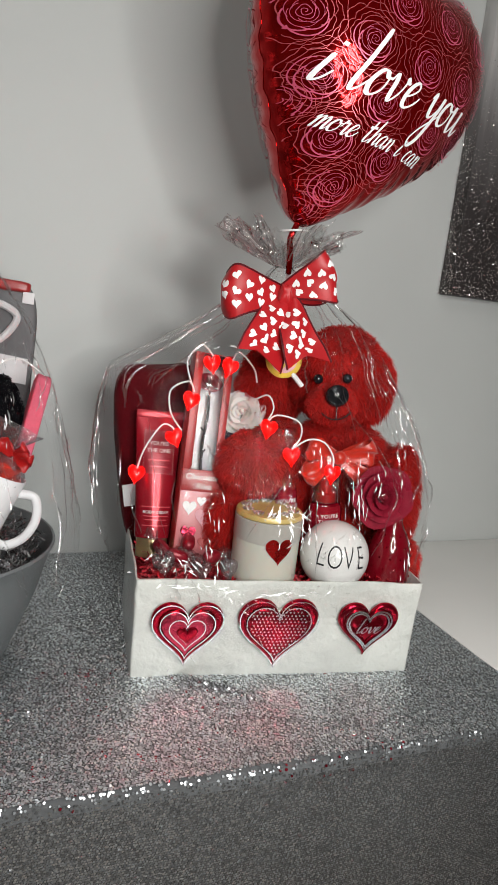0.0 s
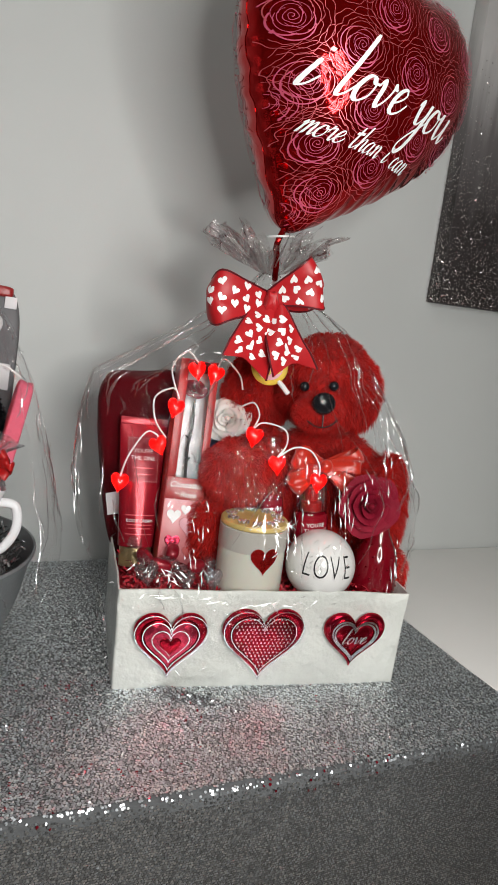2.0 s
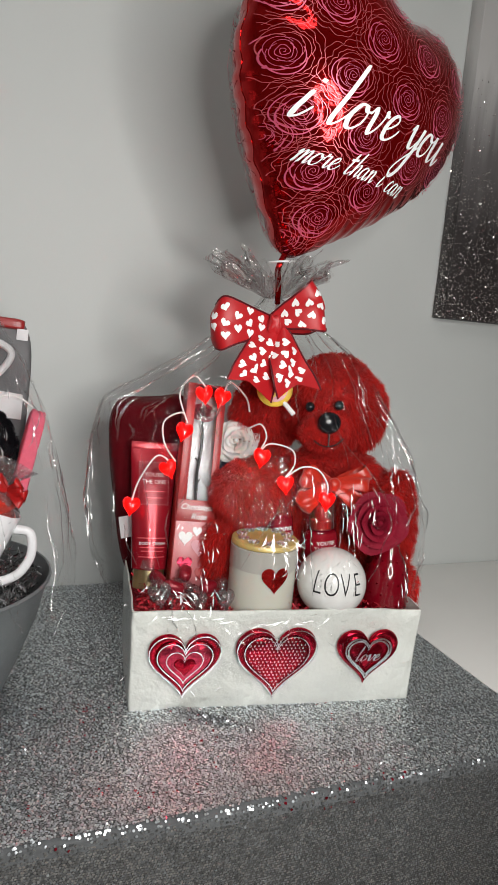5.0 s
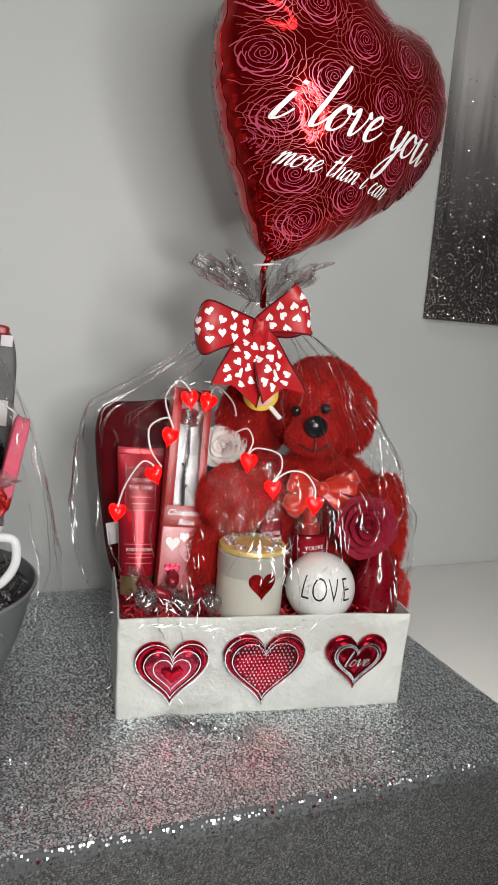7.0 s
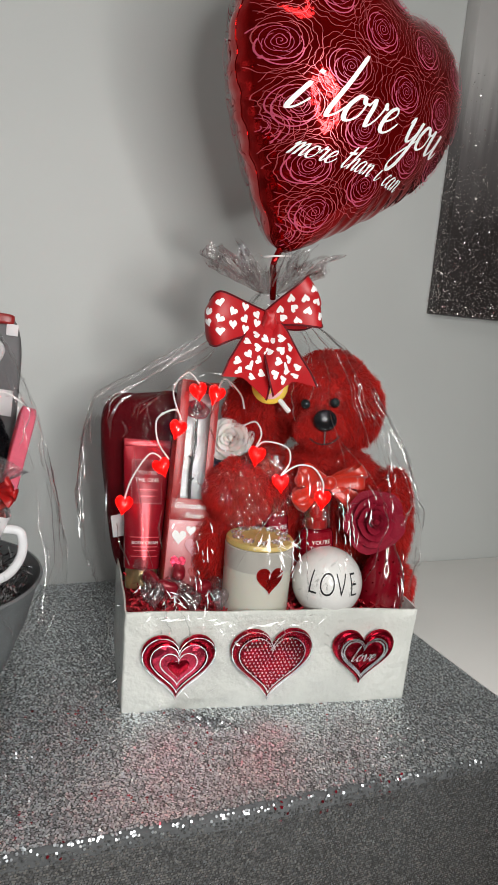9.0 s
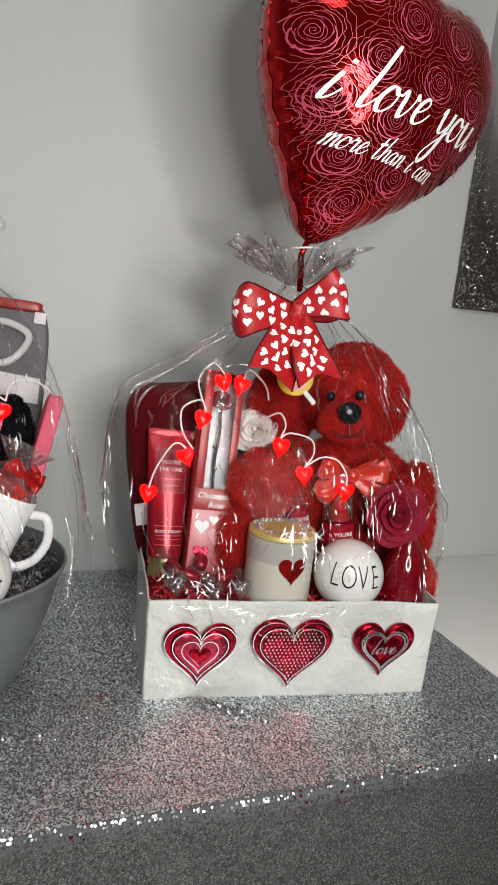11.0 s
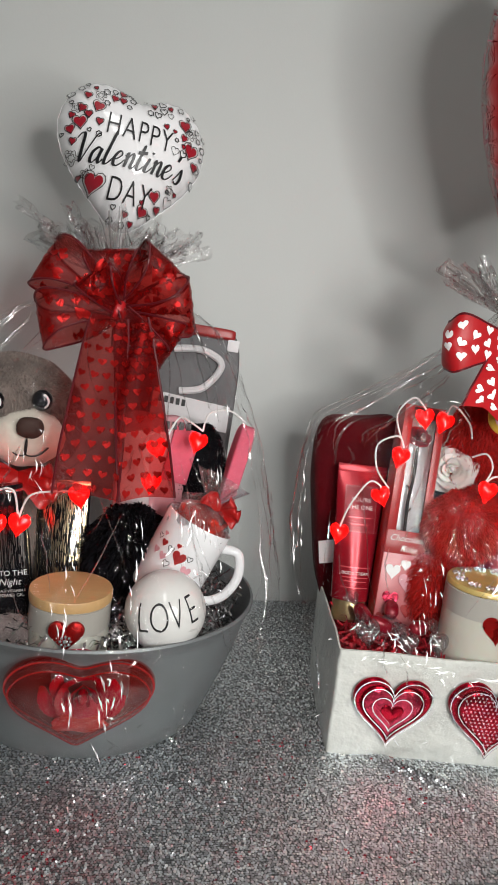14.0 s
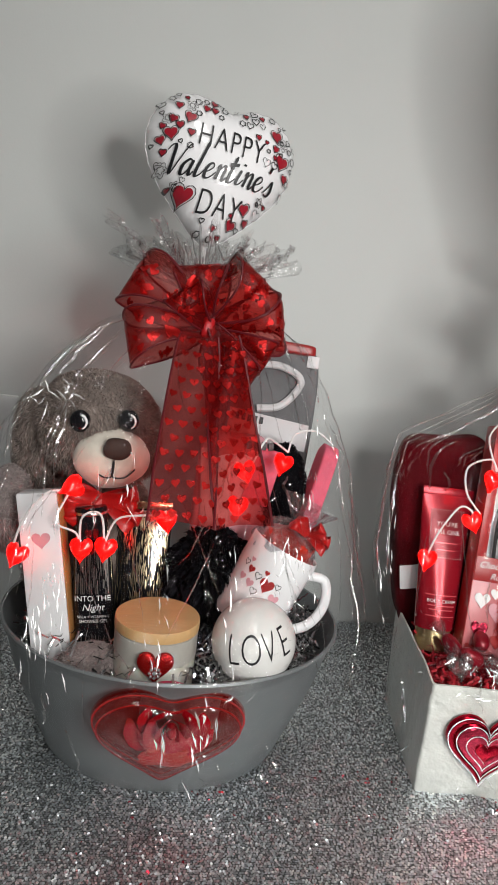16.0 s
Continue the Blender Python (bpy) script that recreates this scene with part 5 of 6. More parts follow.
def loop_strip(L, w0, w1, D, ang, base=(0, 0, 0), skew=0.0, sag=0.0, crisp=False):
    ca, sa = math.cos(ang), math.sin(ang)

    def S(u, v):
        s = math.sin(math.pi * u)
        x = L * s ** 0.85
        y = -D * math.sin(math.tau * u) * 0.9 - 0.006 * s
        w = (w0 + (w1 - w0) * s ** 0.8) * (1 - (0.0 if crisp else 0.22) * s ** 8)
        x *= 1 - (0.0 if crisp else 0.10) * abs(v) ** 2.5 * s ** 4
        z = v * w + skew * x * (u - 0.5) * 2 - sag * s * s + 0.004 * math.sin(v * 4 + u * 9) * s
        y += 0.004 * math.cos(v * 3.2 + u * 5) * s
        return (base[0] + x * ca - z * sa, base[1] + y, base[2] + x * sa + z * ca)
    return S


def tail_strip(a, b, w0, w1, wave=0.006, notch=0.012, y0=0.0, y1=0.0, turn=0.0):
    ax, az, bx, bz = *a, *b
    L = math.hypot(bx - ax, bz - az)
    nx, nz = -(bz - az) / L, (bx - ax) / L

    def S(u, v):
        w = w0 + (w1 - w0) * min(u * 1.3, 1) ** 0.7
        x, z = ax + (bx - ax) * u + nx * v * w, az + (bz - az) * u + nz * v * w
        z += notch * (1 - abs(v)) * max(u - 0.7, 0) / 0.3
        y = y0 + (y1 - y0) * u - wave * math.sin(u * 5 + v * 2.2) - turn * v * u
        return (x, y, z)
    return S


def led_bulb(w=0.022):
    prof = [(1, 0), (0.96, 0.003), (0.8, 0.0055), (0.45, 0.0075), (0.15, 0.008)]
    f = heart_plate(w, w * 1.15, prof, 20)
    b = [(x, -y, z) for x, y, z in f[0]], [q[::-1] for q in f[1]]
    return join(f, b)


def string_lights(name, at, cords, bulbs, label):
    t = thing(name, at, label, "string lights", "heart string lights")
    for c in cords:
        part("cord", tube(c, 0.00125, 6, 6), WIRE, t)
    for x, y, z, rot in bulbs:
        b = part("bulb", led_bulb(0.024), LED_SHELL, t, "glowing red heart bulb", angle=25, at=pose(x, y, z, -8, rot, rot * 0.4))
        part("glow_core", blob((0, 0, 0.001), (0.0048, 0.0088, 0.0052), 10), LED, b)
    return t


def love_ball(name, at, r, label, tilt):
    t = thing(name, at, label, "ornament", "ceramic love balls")
    prof = []
    for k in range(33):
        a = math.pi * k / 32
        prof.append((max(r * math.sin(a), 0.0006), -r * math.cos(a)))
    part("ball", lathe(prof, 56), CERAMIC, t, angle=180)
    ct, st = math.cos(tilt), math.sin(tilt)

    def on(x, z):
        x, z = x * ct - z * st, x * st + z * ct
        lon, lat = x / r, z / r
        return ((r + 0.0005) * math.sin(lon) * math.cos(lat), -(r + 0.0005) * math.cos(lon) * math.cos(lat), (r + 0.0005) * math.sin(lat))
    for i, ch in enumerate("LOVE"):
        part("letter", words(ch, 0.046, lambda x, z, i=i: on(x + (i - 1.5) * 0.0195, z + 0.011), 0, 1, -0.016, 0.62, 0.004), BLACK, t, "thin black letter", smooth=False)
    return t


def plush(s, c, power=3.2, n=36, wob=0.05, seed=2):
    """A padded, squarish cushion form."""
    e = 2 / power
    sg = lambda v: math.copysign(abs(v) ** e, v)

    def f(u, v):
        a, b = u * math.tau, (v - 0.5) * math.pi * 0.998
        p = Vector((sg(math.cos(a)) * abs(math.cos(b)) ** e, sg(math.sin(a)) * abs(math.cos(b)) ** 0.9, sg(math.sin(b))))
        k = 1 + wob * noise.noise(p * 1.7 + Vector((seed, 0, 0)))
        return (c[0] + s[0] * p.x * k, c[1] + s[1] * p.y * k, c[2] + s[2] * p.z * k)
    return grid(n, n, f, closed_u=True)


# ---------- gifts in the white box ----------
p = thing("folded_velvet_blanket", BOX @ pose(0.066, 0.188, 0.112, -4, -9, 0), "dark red velvet blanket rolled upright in the box", "blanket")
part("roll", plush((0.070, 0.030, 0.140), (0, 0, 0.137), 4.2), VELVET, p)
part("label", grid(8, 4, lambda u, v: (-0.066 + 0.045 * u, -0.0315 - 0.006 * math.sin(u * 2.6), 0.075 + 0.032 * v + 0.006 * u)), COTTON_WHITE, p, "white paper band")


def cream_tube():
    t = thing("body_cream_tube", BOX @ pose(0.027, 0.112, 0.122, -13, 1.5, 4), "metallic red body cream tube with a gold cap", "tube")
    part("cap", xf(lathe([(0.019, 0), (0.0215, 0.001), (0.022, 0.004), (0.022, 0.026), (0.021, 0.0275)], 40), Matrix.Diagonal((1, 0.9, 1, 1))), GOLD, t, "brushed gold cap")

    def wid(v):
        return 0.0245 + 0.009 * v

    def thick(v):
        return 0.021 * (1 - v ** 1.6) + 0.0012

    def skin(u, v):
        a = u * math.tau
        return (wid(v) * math.cos(a), thick(v) * math.sin(a), 0.028 + 0.170 * v)
    body = part("body", grid(40, 20, skin, closed_u=True), TUBE_RED, t)
    part("crimp", xf(block(0.067, 0.0026, 0.011, 0.001), pose(0, 0, 0.196)), TUBE_RED, t)

    def on(x, z):
        v = (z - 0.028) / 0.17
        c = max(min(x / wid(v), 0.999), -0.999)
        return (x, -thick(v) * math.sqrt(1 - c * c) - 0.0007, z)
    part("panel", grid(12, 10, lambda u, v: on(-0.021 + 0.042 * u, 0.118 + 0.06 * v)), TUBE_DARK, t, "darker red printed panel")
    up = lambda f: lambda x, z: tuple(Vector(f(x, z)) + Vector((0, -0.0005, 0)))
    part("lettering", join(words("YOU'RE", 0.0080, up(lambda x, z: on(x, z + 0.160))), words("THE ONE", 0.0080, up(lambda x, z: on(x, z + 0.150)))), WHITE, t, "pale printed words", smooth=False)
    part("lettering", words("BODY CREAM", 0.0058, lambda x, z: on(x, z + 0.064)), WHITE, t, "pale printed words", smooth=False)
    for k, (w, z) in enumerate(((0.030, 0.136), (0.024, 0.127), (0.040, 0.071), (0.034, 0.058), (0.030, 0.053), (0.036, 0.045))):
        part("print_bar", grid(8, 2, lambda u, v: up(on)(-w / 2 + w * u, z + 0.0014 * v)), PINKLINE, t, "tiny printed line")
    dots = [poly_fill([(sx * 0.021 + 0.0005 * math.cos(a), z + 0.0005 * math.sin(a)) for a in np.linspace(0, 5.2, 6)], up(on)) for sx in (-1, 1) for z in np.linspace(0.118, 0.178, 18)]
    dots += [poly_fill([(x + 0.0005 * math.cos(a), z + 0.0005 * math.sin(a)) for a in np.linspace(0, 5.2, 6)], up(on)) for z in (0.118, 0.178) for x in np.linspace(-0.02, 0.02, 13)]
    part("dotted_frame", join(*dots), WHITE, t, "dotted white frame", smooth=False)


cream_tube()


def chocolate_rose_carton():
    t = thing("chocolate_rose_carton", BOX @ pose(0.078, 0.090, 0.112, -12, 4, 3), "tall red carton with a clear window and pink lower panel", "carton")
    w, d, h = 0.054, 0.030, 0.303
    part("back", xf(block(w, 0.002, h, 0.0008), pose(0, d / 2, 0)), CARTON, t)
    for s in (-1, 1):
        part("side", xf(block(0.0015, d, h, 0.0006), pose(s * w / 2, 0, 0)), CARTON, t)
        part("front_strip", xf(block(0.012 if s < 0 else 0.010, 0.0015, 0.165, 0.0006), pose(s * (w / 2 - 0.0055), -d / 2, 0.14)), CARTON, t)
    part("top", xf(block(w, d, 0.0015, 0.0006), pose(0, 0, h)), CARTON, t)
    part("front_panel", xf(block(w, 0.0015, 0.14, 0.0006), pose(0, -d / 2, 0)), CARTON_PINK, t, "pink printed panel")
    part("front_band", xf(block(w, 0.0014, 0.03, 0.0006), pose(0, -d / 2 - 0.0012, 0.112)), CARTON, t)
    part("inner_card", xf(block(w - 0.004, 0.0015, h - 0.02, 0.0006), pose(0, d / 2 - 0.004, 0.008)), CARTON_WHITE, t)
    part("window", xf(block(0.040, 0.0006, 0.165, 0.0002), pose(0, -d / 2 + 0.0015, 0.14)), WINDOW_PLASTIC, t)
    part("twig", tube([(0.002, 0.002, 0.14), (0.0, 0.001, 0.18), (0.003, 0.002, 0.215), (0.001, 0.0, 0.255)], 0.0022), WOOD_DARK, t, "dark flower stem")
    for z, s in ((0.165, 1), (0.195, -1), (0.225, 1)):
        part("thorn", tube([(0.001, 0.001, z), (0.005 * s, 0, z + 0.006)], 0.0012, 6, 2), WOOD_DARK, t)
    rose("chocolate_rose", pose(0.001, -0.001, 0.268, 50, 0, 0), 0.017, ROSE_DEEP, "", t, 4)
    f = lambda x, z: (x, -d / 2 - 0.0030, z)
    part("lettering", join(words("Chocolate", 0.0112, lambda x, z: f(x, z + 0.132), 0.4), words("Rose", 0.0112, lambda x, z: f(x + 0.004, z + 0.119), 0.3)), WHITE, t, "white script words", smooth=False)
    g2 = np.random.default_rng(5)
    for x, z, s, m in ((-0.012, 0.088, 0.020, WHITE), (0.010, 0.075, 0.026, PINK_PAPER), (-0.010, 0.052, 0.022, FOIL_PINK), (0.014, 0.040, 0.018, CARTON), (-0.018, 0.028, 0.015, CARTON), (0.004, 0.098, 0.014, WHITE)):
        part("printed_heart", poly_fill(heart_poly(s, s, 20), lambda a, b: (x + a, -d / 2 - 0.0022 - s * 0.02, z + b)), m, t, smooth=False)


chocolate_rose_carton()
rose("white_foam_rose", BOX @ pose(0.144, 0.142, 0.334, 78, 0, -20), 0.031, ROSE_WHITE, "white foam rose beside the red plush bear", seed=8)
nv = thing("navy_gift_bag", BOX @ pose(0.132, 0.172, 0.112, -4, 3, 0), "small navy and white fabric pouch behind the rose", "pouch")
part("pouch", plush((0.032, 0.014, 0.092), (0, 0, 0.092), 3), NAVY, nv)
part("band", xf(block(0.058, 0.031, 0.022, 0.004), pose(0, 0, 0.130)), COTTON_WHITE, nv, "white band")


def red_bear():
    t = thing("red_teddy_bear", BOX, "fluffy red plush bear with black nose and orange bow", "teddy bear")
    P = lambda n, c, r, k, L, sd, d=0.45: part(n, fur_blob(c, r, int(k * 3.2), L * 0.62, sd, 0.08, d * 0.5, 0.00042, 0.55), FUR_RED, t, smooth=True, angle=180)
    P("body", (0.300, 0.146, 0.215), (0.108, 0.046, 0.120), 5200, 0.017, 1)
    P("head", (0.276, 0.122, 0.400), (0.066, 0.054, 0.067), 5200, 0.015, 2, 0.25)
    P("muzzle", (0.252, 0.074, 0.365), (0.036, 0.026, 0.028), 1300, 0.006, 3, 0.2)
    P("ear", (0.333, 0.126, 0.388), (0.026, 0.028, 0.050), 1900, 0.017, 4, 0.7)
    P("ear", (0.190, 0.165, 0.372), (0.050, 0.030, 0.062), 3400, 0.014, 5, 0.5)
    P("arm", (0.388, 0.105, 0.220), (0.027, 0.034, 0.085), 2600, 0.018, 6)
    P("arm", (0.205, 0.125, 0.275), (0.058, 0.034, 0.050), 2600, 0.017, 7)
    P("paw", (0.152, 0.098, 0.268), (0.045, 0.036, 0.044), 3000, 0.014, 8)
    P("leg", (0.128, 0.105, 0.180), (0.034, 0.040, 0.055), 2400, 0.017, 9)
    P("leg", (0.385, 0.075, 0.140), (0.03, 0.04, 0.04), 1200, 0.016, 10)
    part("nose", blob((0.2480, 0.0475, 0.380), (0.0165, 0.010, 0.0150), 24), GLOSS_BLACK, t, "black velvet nose")
    for x, z in ((0.224, 0.3985), (0.265, 0.4025)):
        e = part("eye", blob((x, 0.063, z), (0.0068, 0.006, 0.0068), 16), GLOSS_BLACK, t, "glossy black button eye")
    part("mouth", tube([(0.228, 0.0455, 0.356), (0.238, 0.0435, 0.350), (0.2485, 0.0425, 0.349), (0.260, 0.0435, 0.352), (0.270, 0.046, 0.360)], 0.0009, 6, 4), BLACK, t, "black stitched mouth")
    part("mouth_seam", tube([(0.248, 0.0430, 0.366), (0.2485, 0.0420, 0.349)], 0.0009, 6, 3), BLACK, t)
    for L, a in ((0.055, 0.25), (0.050, 2.85), (0.062, -0.55), (0.058, -2.6)):
        ribbon(t, "bow_loop", loop_strip(L, 0.006, 0.017, 0.012, a, (0.270, 0.070, 0.292)), SATIN, nu=24, nv=8)
    part("bow_knot", blob((0.270, 0.062, 0.292), (0.010, 0.008, 0.010), 16), SATIN, t)


red_bear()


def candle_jar(name, at, r, h, label, lid_mat, wood=False):
    t = thing(name, at, label, "candle")
    part("jar", lathe([(r * 0.93, 0), (r * 0.99, 0.003), (r, 0.009), (r, h - 0.002), (r * 0.985, h)], 48), WAX, t)
    part("frosted_rim", lathe([(r + 0.0004, h * 0.70), (r + 0.0006, h * 0.72), (r + 0.0006, h - 0.001), (r * 0.98, h)], 48), WAX_GREY, t, "frosted upper glass")
    if wood:
        part("lid", xf(lathe([(r * 0.98, 0), (r * 1.03, 0.001), (r * 1.035, 0.003), (r * 1.035, 0.010), (r * 1.02, 0.012), (r * 0.7, 0.0122), (0.001, 0.0122)], 48), pose(0, 0, h)), WOOD, t, "pale bamboo lid")
    else:
        part("lid", xf(lathe([(r * 0.97, 0), (r * 1.0, 0.001), (r * 1.0, 0.005), (r * 0.97, 0.007), (r * 0.6, 0.0072), (0.001, 0.0072)], 48), pose(0, 0, h)), GOLD_PALE, t, "pale gold lid")
    return t


c1 = candle_jar("glass_candle", BOX @ pose(0.173, 0.043, 0.116), 0.0450, 0.098, "frosted candle jar with glitter heart and gold rhinestone lid", GOLD_PALE)
for k in range(10):
    a = math.tau * k / 10 + 0.2
    gs = [blob((0.032 * math.cos(a) + 0.0062 * math.cos(b), 0.032 * math.sin(a) + 0.0062 * math.sin(b), 0.1065), (0.0020, 0.0020, 0.0026), 8) for b in np.linspace(0, 5.4, 7)] + [blob((0.032 * math.cos(a), 0.032 * math.sin(a), 0.1065), (0.003, 0.003, 0.003), 8)]
    part("rhinestone", join(*gs), GLITTER_SILVER, c1, "silver rhinestone cluster", smooth=False)


def on_cyl(r, x0, z0):
    return lambda x, z: (r * math.sin((x + x0) / r), -r * math.cos((x + x0) / r), z + z0)


part("glitter_heart", poly_fill(heart_poly(0.038, 0.036, 40), on_cyl(0.0461, 0.006, 0.060)), GLITTER, c1, "red glitter heart")
love_ball("love_ball", BOX @ pose(0.269, 0.030, 0.163, 0, 0, -9), 0.0475, "glossy white ceramic ball lettered in thin black", -0.02)


def mist_bottle(at, w, h, cap, label):
    t = thing("fragrance_mist_bottle", at, label, "bottle", "fragrance bottles")
    part("body", xf(lathe([(w * 0.46, 0), (w * 0.5, 0.003), (w * 0.5, h - 0.012), (w * 0.44, h - 0.003), (w * 0.3, h)], 36), Matrix.Diagonal((1, 0.7, 1, 1))), GLASS_RED, t)
    part("pump", xf(lathe([(w * 0.30, 0), (w * 0.30, 0.012), (w * 0.2, 0.014), (w * 0.2, 0.03), (w * 0.16, 0.034)], 24), pose(0, 0, h)), SATIN_RED, t, "red spray pump")
    part("cap", xf(lathe([(w * 0.42, 0), (w * 0.43, 0.002), (w * 0.43, cap - 0.002), (w * 0.41, cap)], 36), pose(0, 0, h + 0.001)), CAP_CLEAR, t, "clear plastic cap")
    f = lambda x, z: (x, -0.7 * math.sqrt(max((w * 0.5) ** 2 - x * x, 0)) - 0.0012, z)
    part("label_panel", grid(10, 4, lambda u, v: tuple(Vector(f(-w * 0.36 + w * 0.72 * u, h * 0.62 + 0.042 * v)))), TUBE_RED, t, "printed red label")
    ff = lambda x, z: tuple(Vector(f(x, z)) + Vector((0, -0.0005, 0)))
    part("lettering", join(words("YOU'RE", 0.0078, lambda x, z: ff(x, z + h * 0.62 + 0.028)), words("THE ONE", 0.0078, lambda x, z: ff(x, z + h * 0.62 + 0.020))), WHITE, t, "pale printed words", smooth=False)
    return t


mist_bottle(BOX @ pose(0.222, 0.098, 0.106, -4, -5, 4), 0.038, 0.135, 0.080, "red fragrance mist bottle with a clear cap")
mist_bottle(BOX @ pose(0.272, 0.066, 0.106, -3, -5, 4), 0.050, 0.122, 0.068, "red fragrance mist bottle with a tall clear cap")
v = thing("red_glass_bottle", BOX @ pose(0.355, 0.040, 0.105), "beaded red glass vase bottle holding a crimson rose", "vase")
part("body", lathe([(0.022, 0), (0.029, 0.006), (0.032, 0.03), (0.032, 0.05), (0.029, 0.072), (0.021, 0.090), (0.014, 0.102), (0.012, 0.110), (0.014, 0.113)], 44), GLASS_RED, v)
beads = []
for z, r in ((0.015, 0.0308), (0.03, 0.0323), (0.045, 0.0324), (0.06, 0.0312), (0.075, 0.0285), (0.09, 0.0213)):
    for k in range(13):
        a = math.tau * (k + 0.5 * (round(z * 1000) % 2)) / 13
        part("bead", blob((r * math.cos(a), r * math.sin(a), z), (0.0015, 0.0015, 0.0015), 6), FOIL, v)
rose("crimson_rose", BOX @ pose(0.322, 0.016, 0.252, 78, 0, -14), 0.038, ROSE_RED, "large crimson foam rose on the red vase", seed=12)
lp = thing("lollipop", BOX @ pose(0.172, 0.060, 0.420, -4, -22, -10), "round yellow and pink wrapped lollipop under the bow", "lollipop")
part("candy", xf(lathe([(0.001, -0.005), (0.016, -0.0048), (0.023, -0.002), (0.024, 0), (0.023, 0.002), (0.016, 0.0048), (0.001, 0.005)], 40), pose(0, 0, 0, 90, 0, 0)), YELLOW, lp)
part("label", poly_fill([(0.017 * math.cos(a), 0.017 * math.sin(a)) for a in np.linspace(0, 6.0, 24)], lambda x, z: (x, -0.0062, z)), PINK_PAPER, lp, "pink printed label", smooth=False)
for x, z, s in ((-0.006, -0.006, 0.006), (0.008, -0.008, 0.005), (0.001, 0.010, 0.006), (-0.011, 0.004, 0.004)):
    part("spot", poly_fill([(x + s * math.cos(a), z + s * 0.7 * math.sin(a)) for a in np.linspace(0, 5.6, 12)], lambda a, b: (a, -0.0069, b)), YELLOW, lp, smooth=False)
part("stick", tube([(0.006, 0, -0.020), (0.014, 0, -0.040)], 0.0034), WHITE, lp, "white paper stick")
for k, (x, y, z, s, m) in enumerate(((0.034, 0.018, 0.148, 1.2, GEM), (0.083, 0.012, 0.142, 1.0, GEM), (0.118, 0.012, 0.145, 1.05, GEM))):
    ge = thing("clear_heart_gem", BOX @ pose(x, y, z, -20, 10 * k - 8, 10 * k), "clear faceted plastic heart gem on red shred", "gem", "heart gems")
    part("gem", led_bulb(0.026 * s), m, ge, smooth=False)
for k, (x, y, z) in enumerate(((0.055, 0.045, 0.150), (0.10, 0.04, 0.152), (0.072, 0.07, 0.16), (0.035, 0.06, 0.155))):
    cd = thing("wrapped_candy", BOX @ pose(x, y, z, 10 * k, 20 - 15 * k, 40 * k), "red candy twisted in clear wrapper", "candy", "wrapped candies")
    part("candy", plush((0.015, 0.009, 0.009), (0, 0, 0), 2.6, 16), TUBE_DARK, cd)
    for s in (-1, 1):
        part("twist", grid(14, 5, lambda u, w: (s * (0.014 + 0.016 * w), 0.011 * (0.2 + w) * math.cos(u * math.tau) * (1 + 0.3 * math.sin(u * 25)), 0.008 * (0.2 + w) * math.sin(u * math.tau)), closed_u=True), GEM, cd, smooth=False)


# bow with white hearts, tied at the neck of the box wrap
def heart_bow():
    t = thing("heart_print_bow", BOX @ pose(0.163, 0.066, 0.502), "red ribbon bow with white hearts and dark edges", "bow")
    hs = lambda us, vs: [(u, v, math.pi / 2 + 0.25 * ((i * 7 + j * 3) % 5 - 2)) for i, u in enumerate(us) for j, v in enumerate(vs if i % 2 else [q + 0.30 for q in vs[:-1]])]
    three, back = (-0.66, -0.04, 0.60), (0.60, 0.70, 0.80)
    ribbon(t, "loop", loop_strip(0.084, 0.011, 0.035, 0.024, math.pi + 0.06, (0, 0, 0.0), 0.06), RIBBON, hs((0.05, 0.115, 0.19, 0.29, 0.41), three) + hs(back, three), WHITE, 0.0116, RIBBON_EDGE)
    ribbon(t, "loop", loop_strip(0.070, 0.010, 0.036, 0.024, 0.40, (0, 0.002, 0.004), -0.16), RIBBON, hs((0.06, 0.13, 0.22, 0.33, 0.43), three) + hs(back, three), WHITE, 0.0110, RIBBON_EDGE)
    ribbon(t, "tail", tail_strip((-0.004, -0.004), (-0.038, -0.082), 0.010, 0.031, 0.006, 0.012, -0.006, -0.056), RIBBON, hs((0.22, 0.38, 0.54, 0.70, 0.86), three), WHITE, 0.0116, RIBBON_EDGE)
    ribbon(t, "tail", tail_strip((0.004, -0.004), (0.026, -0.082), 0.010, 0.028, 0.008, 0.012, -0.008, -0.058), RIBBON, hs((0.22, 0.38, 0.54, 0.70, 0.86), three), WHITE, 0.0116, RIBBON_EDGE)
    part("knot", plush((0.008, 0.008, 0.013), (0, -0.008, 0), 3.0, 20, 0.3), RIBBON, t)


heart_bow()
